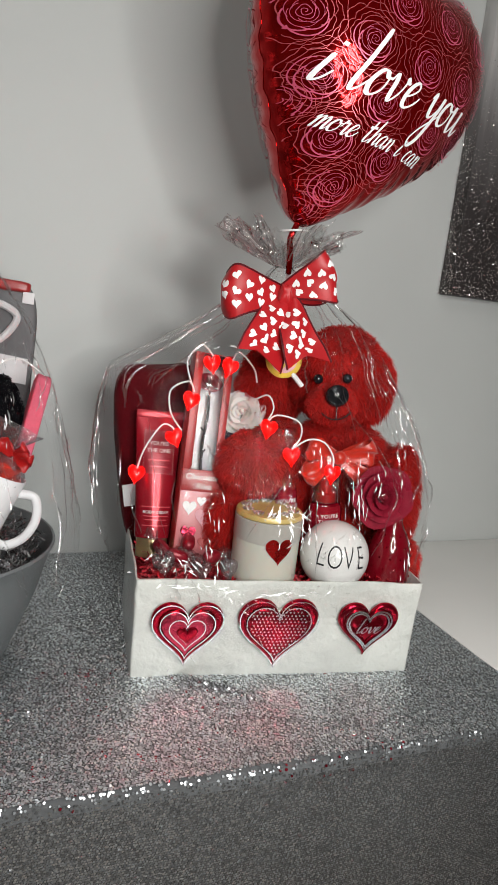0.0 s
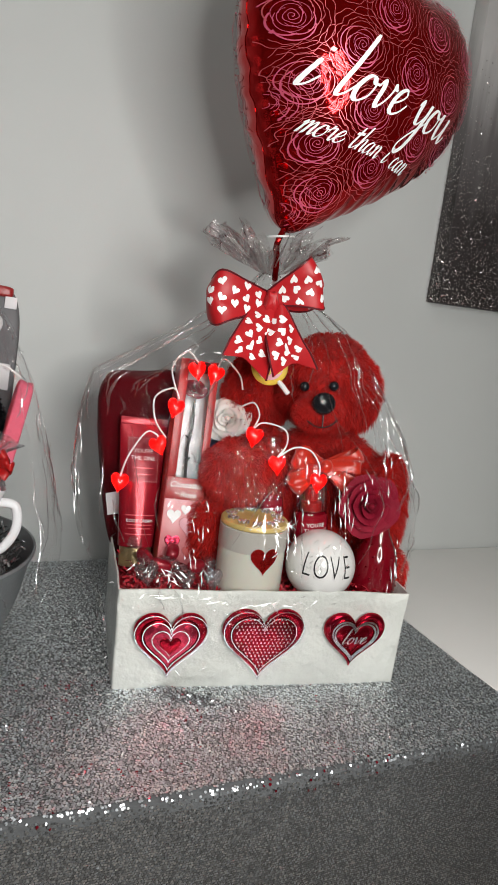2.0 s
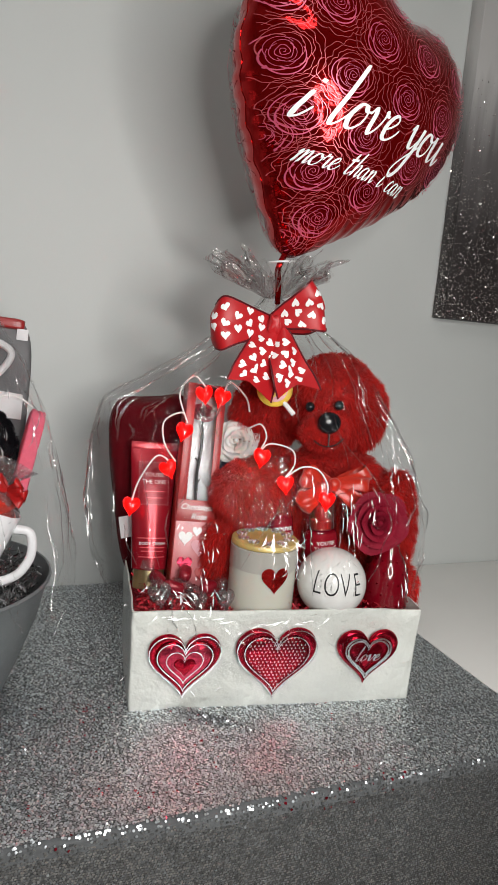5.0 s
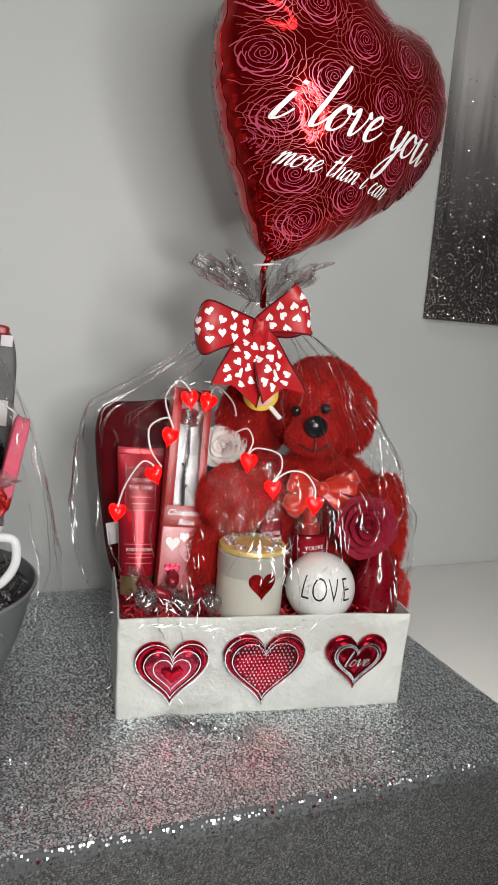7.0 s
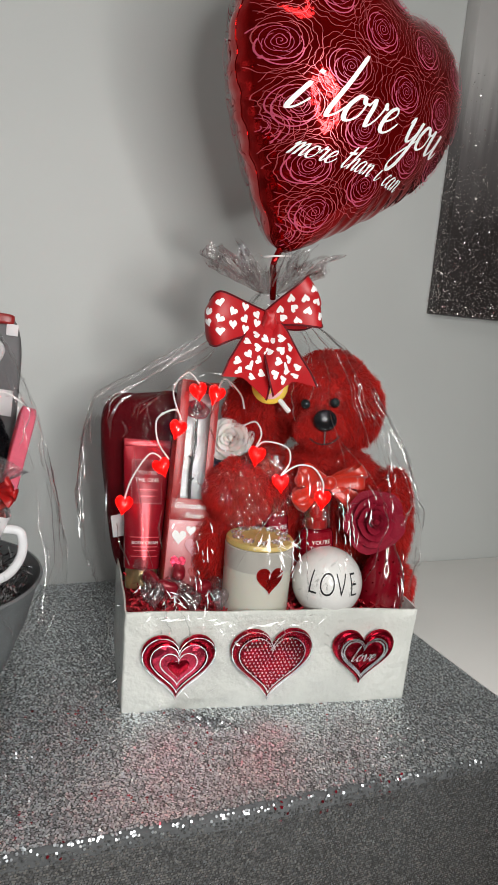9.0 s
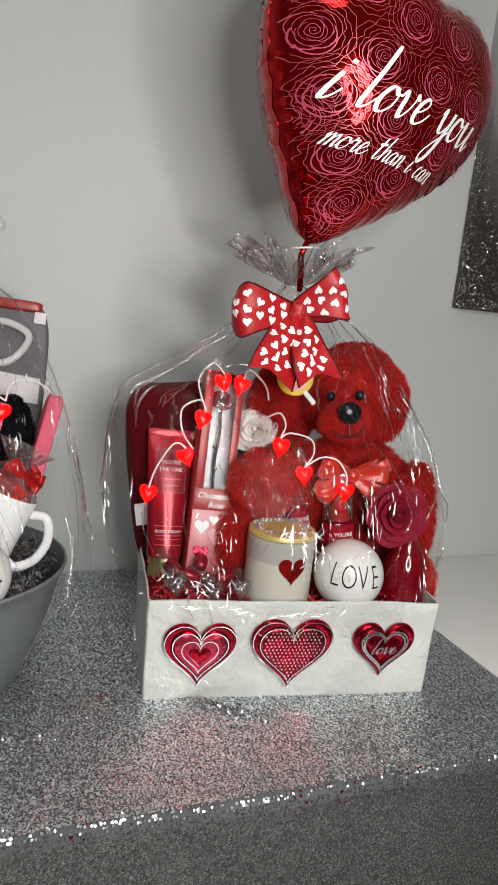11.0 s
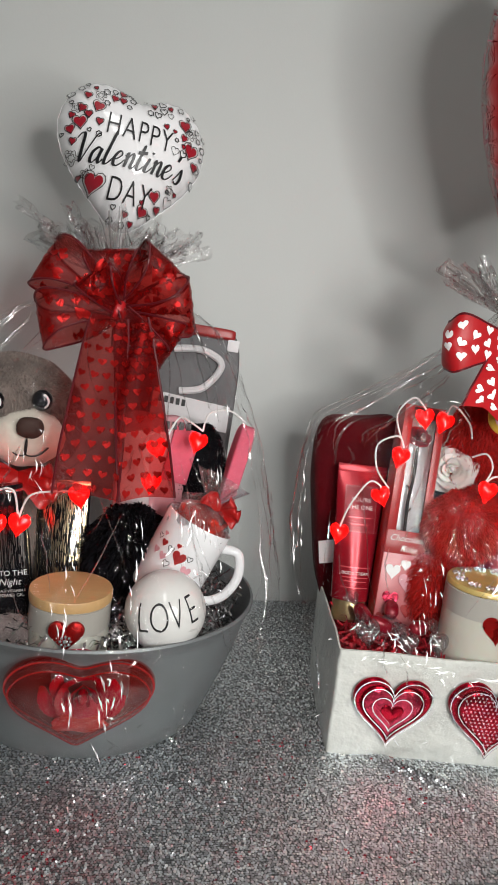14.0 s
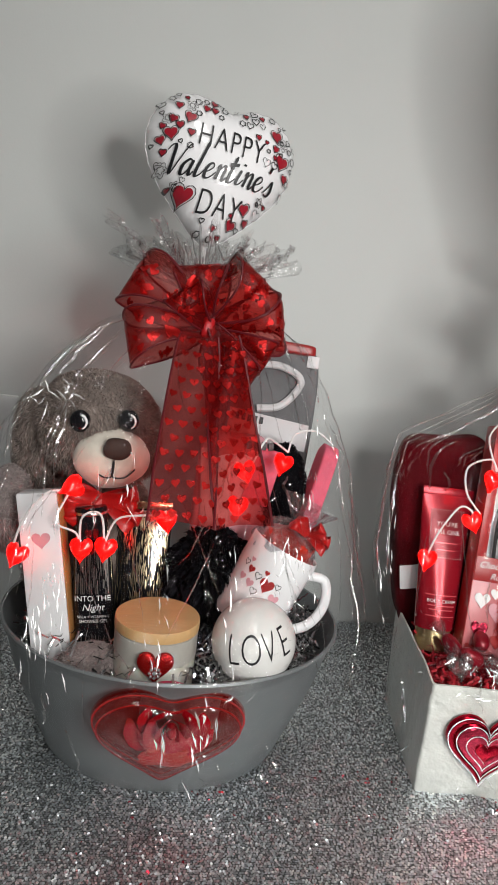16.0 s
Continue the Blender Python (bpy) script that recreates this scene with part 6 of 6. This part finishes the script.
string_lights("heart_string_lights", BOX, [
    [(-0.004, 0.088, 0.256), (0.004, 0.085, 0.285), (0.024, 0.09, 0.316), (0.038, 0.09, 0.315), (0.043, 0.088, 0.306)],
    [(0.052, 0.095, 0.31), (0.038, 0.115, 0.33), (0.036, 0.12, 0.36), (0.058, 0.11, 0.375), (0.066, 0.105, 0.362)],
    [(0.066, 0.105, 0.362), (0.055, 0.12, 0.40), (0.072, 0.115, 0.425), (0.088, 0.11, 0.412)],
    [(0.114, 0.11, 0.405), (0.125, 0.12, 0.42), (0.148, 0.12, 0.40), (0.155, 0.12, 0.38)],
    [(0.163, 0.075, 0.332), (0.172, 0.08, 0.352), (0.164, 0.085, 0.368), (0.152, 0.10, 0.36)],
    [(0.163, 0.075, 0.332), (0.176, 0.072, 0.344), (0.206, 0.068, 0.338), (0.212, 0.068, 0.318), (0.200, 0.064, 0.300)],
    [(0.200, 0.064, 0.300), (0.220, 0.058, 0.316), (0.242, 0.055, 0.314), (0.256, 0.052, 0.296), (0.258, 0.052, 0.280)]],
    [(-0.005, 0.086, 0.247, 8), (0.043, 0.088, 0.299, -25), (0.061, 0.100, 0.349, 15), (0.087, 0.106, 0.400, -10), (0.110, 0.103, 0.398, 20), (0.163, 0.062, 0.325, 10), (0.200, 0.062, 0.289, -5), (0.258, 0.052, 0.270, 5)],
    "white wire string of glowing red heart bulbs in the box")


# ---------- gifts in the tub ----------
def grey_bear():
    t = thing("grey_plush_dog", TUB, "grey brown plush dog with cream muzzle and big eyes", "plush toy")
    P = lambda n, c, r, k, L, sd, m=FUR_GREY, d=0.4: part(n, fur_blob(c, r, int(k * 3.2), L * 0.55, sd, 0.06, d, 0.00045, 0.25), m, t, angle=180)
    P("body", (-0.105, 0.075, 0.215), (0.080, 0.06, 0.110), 3600, 0.010, 11)
    P("head", (-0.104, 0.050, 0.368), (0.071, 0.060, 0.062), 6500, 0.008, 12, FUR_GREY, 0.2)
    P("ear", (-0.170, 0.058, 0.345), (0.026, 0.032, 0.060), 2600, 0.009, 13)
    P("ear", (-0.052, 0.090, 0.35), (0.022, 0.025, 0.050), 1600, 0.009, 14)
    P("arm", (-0.190, 0.010, 0.275), (0.026, 0.032, 0.048), 2400, 0.007, 15, FUR_PALE)
    P("foot", (-0.084, -0.072, 0.134), (0.034, 0.026, 0.026), 2600, 0.006, 16, FUR_PALE)
    part("muzzle", blob((-0.083, 0.003, 0.343), (0.041, 0.034, 0.034), 32, 0.06, 5), FUR_CREAM, t, "cream plush muzzle")
    part("nose", plush((0.0145, 0.008, 0.0115), (-0.0755, -0.031, 0.360), 2.4, 20), FELT_BROWN, t, "brown felt nose")
    for x, z in ((-0.1175, 0.382), (-0.067, 0.387)):
        e = part("eye", blob((x, -0.008, z), (0.0112, 0.008, 0.0122), 24), GLOSS_BLACK, t, "round black and white eye")
        part("eye_white", grid(14, 3, lambda u, v: (x + 0.0005 + (0.0060 + 0.0020 * v) * math.cos(-1.2 + 2.6 * u), -0.0162 + 0.0022 * v, z + (0.0066 + 0.0020 * v) * math.sin(-1.2 + 2.6 * u))), WHITE, e, "white crescent")
    part("mouth", tube([(-0.097, -0.024, 0.335), (-0.089, -0.0302, 0.329), (-0.079, -0.033, 0.331), (-0.078, -0.0335, 0.349), (-0.079, -0.033, 0.331), (-0.066, -0.031, 0.330), (-0.056, -0.025, 0.338)], 0.0009, 6, 4), BLACK, t, "stitched mouth")
    for a, L in ((3.0, 0.05), (0.15, 0.05), (3.6, 0.055), (-0.5, 0.06)):
        ribbon(t, "bow_loop", loop_strip(L * 0.8, 0.006, 0.013, 0.012, a, (-0.088, -0.014, 0.300)), SATIN_RED, nu=24, nv=8)


grey_bear()


def white_carton():
    t = thing("white_gift_carton", TUB @ pose(-0.117, -0.045, 0.085, -4, -9.5, -6), "slim white glossy carton with an amber side", "carton")
    part("box", block(0.042, 0.026, 0.226, 0.0015), CARTON_WHITE, t)
    part("side_panel", xf(block(0.0012, 0.024, 0.222, 0.0004), pose(0.0218, 0, 0.002)), KRAFT, t, "amber side")
    part("printed_rose", poly_fill(heart_poly(0.020, 0.018, 20), lambda x, z: (x + 0.001, -0.0138, z + 0.175)), PINK_PAPER, t, smooth=False)
    for z, w in ((0.045, 0.022), (0.040, 0.018), (0.035, 0.02)):
        part("print_bar", grid(2, 2, lambda u, q: (-w / 2 + w * u, -0.0136, z + 0.0015 * q)), PINK_PAPER, t)


white_carton()


def streaks(t, name, on, x0, x1, z0, z1, count, material, seed, down=0.03):
    g = np.random.default_rng(seed)
    ms = []
    for _ in range(count):
        x, z = g.uniform(x0, x1), z1 - (z1 - z0) * g.random() ** 1.7
        L, w = g.uniform(0.3, 1.0) * down, g.uniform(0.00015, 0.00045)
        ms.append(M([on(x - w, z), on(x + w, z), on(x + w, max(z - L, z0)), on(x - w, max(z - L, z0))], [(0, 1, 2, 3)]))
    ob = part(name, join(*ms), material, t, smooth=False)
    ob["kind"] = "stuff"


def shower_gel():
    t = thing("shower_gel_bottle", TUB @ pose(-0.076, -0.040, 0.098, -5, -7, -4), "black shower gel bottle with silver streaks and cap", "bottle")
    part("body", xf(plush((0.0205, 0.0135, 0.082), (0, 0, 0.082), 4.5, 32, 0.0), Matrix.Identity(4)), GLOSS_BLACK, t)
    part("cap", xf(lathe([(0.0165, 0), (0.017, 0.001), (0.017, 0.032), (0.0155, 0.034)], 32), pose(0, 0, 0.164)), GLOSS_BLACK, t)
    part("cap_ring", xf(lathe([(0.0172, 0), (0.0174, 0.0005), (0.0174, 0.0025), (0.017, 0.003)], 32), pose(0, 0, 0.190)), SILVER, t, "silver ring")
    f = lambda x, z: (x, -0.0142 + 6.0 * x * x, z)
    streaks(t, "silver_streak_print", f, -0.018, 0.018, 0.105, 0.158, 90, SHIMMER, 41)
    streaks(t, "silver_streak_print", f, -0.018, 0.018, 0.020, 0.06, 70, SHIMMER, 42, 0.02)
    part("lettering", join(words("INTO THE", 0.0085, lambda x, z: f(x, z + 0.100)), words("Night", 0.0105, lambda x, z: f(x, z + 0.090), 0.3)), WHITE, t, "white printed words", smooth=False)
    part("lettering", join(words("SHEA + VITAMIN E", 0.0042, lambda x, z: f(x, z + 0.080)), words("SHOWER GEL", 0.0050, lambda x, z: f(x, z + 0.075))), WHITE, t, "small white printed words", smooth=False)


shower_gel()


def gold_cream():
    t = thing("black_cream_tube", TUB @ pose(-0.034, 0.0, 0.072, -8, -2, 0), "black cream tube showered with gold glitter streaks", "tube")

    def thick(q):
        return 0.019 * (1 - q ** 1.8) + 0.0012
    part("body", grid(36, 16, lambda u, q: ((0.026 + 0.006 * q) * math.cos(u * math.tau), thick(q) * math.sin(u * math.tau), 0.025 + 0.185 * q), closed_u=True), GLOSS_BLACK, t)
    part("cap", lathe([(0.020, 0), (0.022, 0.002), (0.022, 0.025)], 32), GOLD, t)
    part("crimp", xf(block(0.064, 0.0026, 0.010, 0.001), pose(0, 0, 0.208)), GLITTER_GOLD, t, "gold crimped end")

    def f(x, z):
        q = (z - 0.025) / 0.185
        return (x, -thick(min(q, 1)) * math.sqrt(max(1 - (x / 0.033) ** 2, 0)) - 0.0012, z)
    streaks(t, "gold_streak_print", f, -0.029, 0.029, 0.07, 0.208, 750, GLITTER_GOLD, 43, 0.012)


gold_cream()
c2 = candle_jar("wood_lid_candle", TUB @ pose(-0.019, -0.074, 0.096), 0.0425, 0.090, "cream candle jar with bamboo lid and red heart", WOOD, True)
part("heart_charm", xf(heart_plate(0.037, 0.035, [(1, 0), (0.97, 0.003), (0.85, 0.0045), (0.4, 0.005)]), pose(0, -0.0435, 0.066)), GLITTER, c2, "red glitter heart charm")
part("rhinestone", join(*[blob((0.0052 * math.cos(a), -0.0505, 0.0645 + 0.0052 * math.sin(a)), (0.0018, 0.0018, 0.0018), 8) for a in np.linspace(0, 5.5, 8)] + [blob((0, -0.0505, 0.0645), (0.003, 0.003, 0.003), 8)]), CHROME, c2, "clear rhinestone", smooth=False)
love_ball("love_ball", TUB @ pose(0.083, -0.082, 0.178, 0, 0, 3), 0.0445, "white ceramic ball lettered in black, tilted in silver shred", 0.20)


def mug():
    axis = TUB @ pose(0.080, -0.018, 0.172, -6, 24, -10)
    t = thing("white_mug", axis, "white mug printed with red hearts, tilted and filled with candy", "mug")
    r, h = 0.0405, 0.098
    part("body", lathe([(r * 0.86, 0), (r * 0.95, 0.002), (r, 0.008), (r, h - 0.002), (r * 0.985, h), (r * 0.95, h - 0.001), (r * 0.93, h - 0.006), (r * 0.92, 0.02), (0.001, 0.012)], 52), CERAMIC_MUG, t)
    part("handle", tube([(r - 0.002, 0, h * 0.82), (r + 0.018, 0, h * 0.86), (r + 0.031, 0, h * 0.62), (r + 0.028, 0, h * 0.34), (r + 0.012, 0, h * 0.16), (r - 0.002, 0, h * 0.18)], 0.0058, 12, 6), CERAMIC_MUG, t)
    for x, z, s, m in ((0.0, 0.055, 0.017, CARTON), (0.014, 0.045, 0.013, PINK_PAPER), (-0.013, 0.060, 0.008, BLACK), (-0.018, 0.048, 0.010, PINK_PAPER), (-0.024, 0.062, 0.009, CARTON), (0.012, 0.060, 0.007, BLACK),
                       (-0.010, 0.043, 0.008, BLACK), (-0.030, 0.050, 0.009, PINK_PAPER), (-0.034, 0.066, 0.007, BLACK), (-0.006, 0.068, 0.006, CARTON), (-0.028, 0.072, 0.006, PINK_PAPER)):
        o = on_cyl(r + 0.0006, x - 0.004, z)
        part("printed_heart", stroke(heart_poly(s, s, 18), 0.0007, o, True) if m is BLACK else poly_fill(heart_poly(s, s, 18), o), m, t, smooth=False)
    part("candy_bag", xf(plush((0.034, 0.034, 0.022), (0, 0, 0), 2.2, 28, 0.3, 6), pose(0, 0, h - 0.002)), SATIN, t, "orange red wrapped candy")
    part("candy_film", xf(plush((0.036, 0.036, 0.026), (0, 0, 0), 2.2, 28, 0.5, 9), pose(0, 0, h)), GEM, t, "clear candy wrapper", smooth=False)
    for a, L in ((2.7, 0.026), (0.1, 0.024), (0.9, 0.02)):
        ribbon(t, "ribbon_loop", loop_strip(L, 0.004, 0.010, 0.012, a, (0.012, -0.016, h + 0.024)), SATIN_RED, nu=20, nv=6)
    part("bag_top", grid(26, 8, lambda u, q: ((0.004 + 0.024 * q) * math.cos(u * math.tau) * (1 + 0.3 * math.sin(u * 40)), (0.004 + 0.02 * q) * math.sin(u * math.tau), h + 0.022 + 0.034 * q), closed_u=True), GEM, t, smooth=False)


mug()
lf = thing("black_bath_puff", TUB @ pose(0.040, 0.020, 0.0), "fluffy black bath puff between candle and mug", "bath puff")
part("puff", fur_blob((0, 0, 0.210), (0.044, 0.036, 0.042), 3800, 0.018, 17, 0.2, 0.1, 0.0024), FUR_BLACK, lf, angle=180)
part("puff_tail", fur_blob((0.0, 0.0, 0.145), (0.040, 0.03, 0.035), 900, 0.015, 18, 0.2, 0.2, 0.0024), FUR_BLACK, lf, angle=180)


def folded_shirt():
    t = thing("folded_grey_shirt", TUB @ pose(0.098, 0.150, 0.128, -5, 3.5, -6), "grey jersey shirt folded upright with red trim", "shirt")
    part("fold", plush((0.060, 0.018, 0.178), (0, 0, 0.178), 5, 36, 0.03), KNIT_GREY, t)
    part("red_trim", xf(plush((0.046, 0.013, 0.008), (0.000, -0.006, 0.348), 6, 24, 0.03), Matrix.Identity(4)), CARTON, t, "red collar trim")
    part("size_tag", xf(block(0.016, 0.002, 0.016, 0.0008), pose(0.044, -0.0155, 0.326)), COTTON_WHITE, t, "white tag")
    part("neck_loop", tube([(-0.035, -0.019, 0.318), (0.0, -0.022, 0.322), (0.028, -0.021, 0.312), (0.030, -0.021, 0.296), (0.010, -0.022, 0.270), (-0.02, -0.020, 0.262)], 0.0052, 8, 8), COTTON_WHITE, t, "white collar binding")
    part("paper_band", grid(14, 5, lambda u, q: (-0.055 + 0.108 * u, -0.0195 - 0.003 * math.sin(u * 3.1), 0.222 + 0.036 * q - 0.008 * u)), COTTON_WHITE, t, "white paper band")
    for k in range(5):
        part("print_bar", grid(2, 2, lambda u, q: (-0.046 + 0.008 * k + 0.005 * u, -0.0235, 0.244 + 0.009 * q - 0.0005 * k)), BLACK, t)


folded_shirt()
sl = thing("black_fleece_slipper", TUB @ pose(0.128, 0.070, 0.120, -6, 4, 0), "black fleece slipper with a pink felt sole", "slipper")
part("upper", fur_blob((-0.020, 0.0, 0.166), (0.038, 0.022, 0.072), 4200, 0.004, 19, 0.10, 0.2, 0.0008), FUR_BLACK, sl, angle=180)
part("sole", xf(plush((0.0105, 0.020, 0.062), (0, 0, 0), 8, 28, 0.03), pose(0.028, -0.012, 0.184, 0, 9, 0)), FELT_PINK, sl, "pink felt edge")
pk = thing("pink_gift_pouch", TUB @ pose(0.062, 0.062, 0.120, -5, 0, 0), "pink and white printed paper pouch behind the ribbon", "pouch")
part("pouch", plush((0.046, 0.012, 0.125), (0, 0, 0.125), 5, 32, 0.04), PINK_PAPER, pk)
part("pink_flap", xf(block(0.034, 0.004, 0.07, 0.0015), pose(0.028, -0.014, 0.165, 0, 12, 0)), FELT_PINK, pk)
part("white_card", xf(block(0.036, 0.002, 0.10, 0.0008), pose(-0.018, -0.0145, 0.13, 0, -4, 0)), COTTON_WHITE, pk)
for k in range(4):
    part("print_bar", grid(2, 2, lambda u, q: (0.012 + 0.009 * k + 0.006 * u, -0.0165, 0.232 + 0.010 * q)), BLACK, pk)


# sheer red bow over the tub
def glitter_bow():
    t = thing("sheer_red_bow", TUB @ pose(0.009, 0.020, 0.492), "sheer red organza bow with glitter hearts and long tails", "bow")
    g = np.random.default_rng(51)
    hs = lambda n, a, b: [(g.uniform(a, b), g.uniform(-0.85, 0.85), g.uniform(-0.5, 0.5) + math.pi / 2) for _ in range(n)]
    for L, w, ang, base, D in ((0.098, 0.027, math.pi - 0.50, (0, 0, 0), 0.022), (0.088, 0.026, math.pi + 0.22, (0, -0.008, -0.002), 0.026), (0.068, 0.027, 1.72, (0, 0.002, 0), 0.022),
                               (0.080, 0.027, 0.92, (0, -0.002, 0), 0.024), (0.082, 0.026, 0.22, (0, -0.006, 0), 0.028), (0.070, 0.026, -0.50, (0, -0.012, -0.004), 0.026),
                               (0.060, 0.026, -1.15, (0.004, -0.016, 0.004), 0.024), (0.050, 0.020, math.pi - 0.95, (0, -0.012, 0), 0.018)):
        ribbon(t, "loop", loop_strip(L, 0.006, w, D, ang, base, 0.34 if L > 0.075 else -0.34, crisp=True), SHEER, hs(17, 0.08, 0.46) + hs(11, 0.54, 0.92), GLITTER, 0.0092, RIBBON_EDGE)
    rows = [(u, v + 0.25 * (k % 2), math.pi + g.uniform(-0.4, 0.4)) for k, u in enumerate(np.linspace(0.05, 0.97, 13)) for v in (-0.78, -0.28, 0.20, 0.66)]
    ribbon(t, "tail", tail_strip((-0.010, -0.006), (-0.018, -0.176), 0.020, 0.031, 0.006, 0.0, -0.026, -0.150), SHEER, rows, GLITTER, 0.0095, RIBBON_EDGE)
    ribbon(t, "tail", tail_strip((0.014, -0.006), (0.042, -0.176), 0.018, 0.027, 0.007, 0.0, -0.024, -0.146), SHEER, rows, GLITTER, 0.0095, RIBBON_EDGE)
    ribbon(t, "tail", tail_strip((0.018, -0.010), (0.034, -0.120), 0.014, 0.024, 0.010, 0.0, -0.026, -0.090), SHEER, rows[:28], GLITTER, 0.0095, RIBBON_EDGE)
    part("knot", plush((0.008, 0.008, 0.012), (0, -0.010, 0), 2.4, 20, 0.3), RIBBON, t)


glitter_bow()
string_lights("heart_string_lights", TUB, [
    [(-0.171, -0.055, 0.256), (-0.160, -0.058, 0.290), (-0.140, -0.055, 0.315), (-0.119, -0.05, 0.316)],
    [(-0.119, -0.05, 0.316), (-0.130, -0.055, 0.285), (-0.110, -0.056, 0.275), (-0.105, -0.055, 0.262)],
    [(-0.105, -0.055, 0.262), (-0.104, -0.056, 0.292), (-0.086, -0.056, 0.296), (-0.080, -0.056, 0.264)],
    [(-0.080, -0.056, 0.264), (-0.070, -0.052, 0.290), (-0.045, -0.05, 0.296), (-0.018, -0.045, 0.296)],
    [(0.069, -0.02, 0.352), (0.085, 0.0, 0.378), (0.100, 0.02, 0.372), (0.118, 0.03, 0.360)],
    [(0.118, 0.03, 0.360), (0.124, 0.03, 0.382), (0.150, 0.04, 0.386), (0.172, 0.045, 0.372)],
    [(0.055, -0.02, 0.310), (0.045, 0.0, 0.34), (0.060, 0.0, 0.36), (0.069, -0.02, 0.352)]],
    [(-0.168, -0.055, 0.245, 25), (-0.118, -0.05, 0.320, 70), (-0.103, -0.058, 0.256, 0), (-0.079, -0.058, 0.258, 8), (-0.018, -0.048, 0.290, -12), (0.112, 0.025, 0.345, 15), (0.063, -0.02, 0.343, -20), (0.058, -0.022, 0.303, 5)],
    "white wire string of glowing red heart bulbs in the tub")


# red clear heart with a rose, fixed on the front of the tub
def plastic_heart():
    t = thing("clear_red_heart_case", TUB @ pose(-0.001, -0.120, 0.099, 17, 1, 2), "clear red plastic heart case holding a fabric rose", "ornament")
    w, h = 0.150, 0.122
    case_outline = lambda q, a, b: full_heart(q, a, b, 0.34)
    prof = [(1, 0), (0.995, 0.006), (0.97, 0.013), (0.93, 0.018), (0.80, 0.022), (0.5, 0.025), (0.2, 0.0255)]
    f = heart_plate(w, h, prof, 64, case_outline)
    part("front_shell", f, HEART_GLASS, t, angle=180)
    part("rim", xf(heart_plate(w * 1.02, h * 1.02, [(1, 0), (1.0, 0.003), (0.96, 0.004), (0.95, 0.001)], 64, case_outline), pose(0, 0.001, 0)), HEART_GLASS, t)
    for s in (1.0, 0.94):
        part("moulded_edge", stroke([case_outline(i / 60, w * s, h * s) for i in range(60)], 0.0018, lambda x, z: (x, -0.007 - (1 - s) * 0.15, z), True), SATIN_RED, t, "bright red moulded edge")
    rose("fabric_rose", pose(0.003, -0.006, 0.008, 76, 0, 0), 0.041, ROSE_CASE, "", t, 15)
    part("satin_bed", xf(plush((0.026, 0.005, 0.012), (0, 0, 0), 2.4, 24, 0.3), pose(0.002, -0.014, -0.026)), SATIN, t, "shiny red foil bed", smooth=False)


plastic_heart()
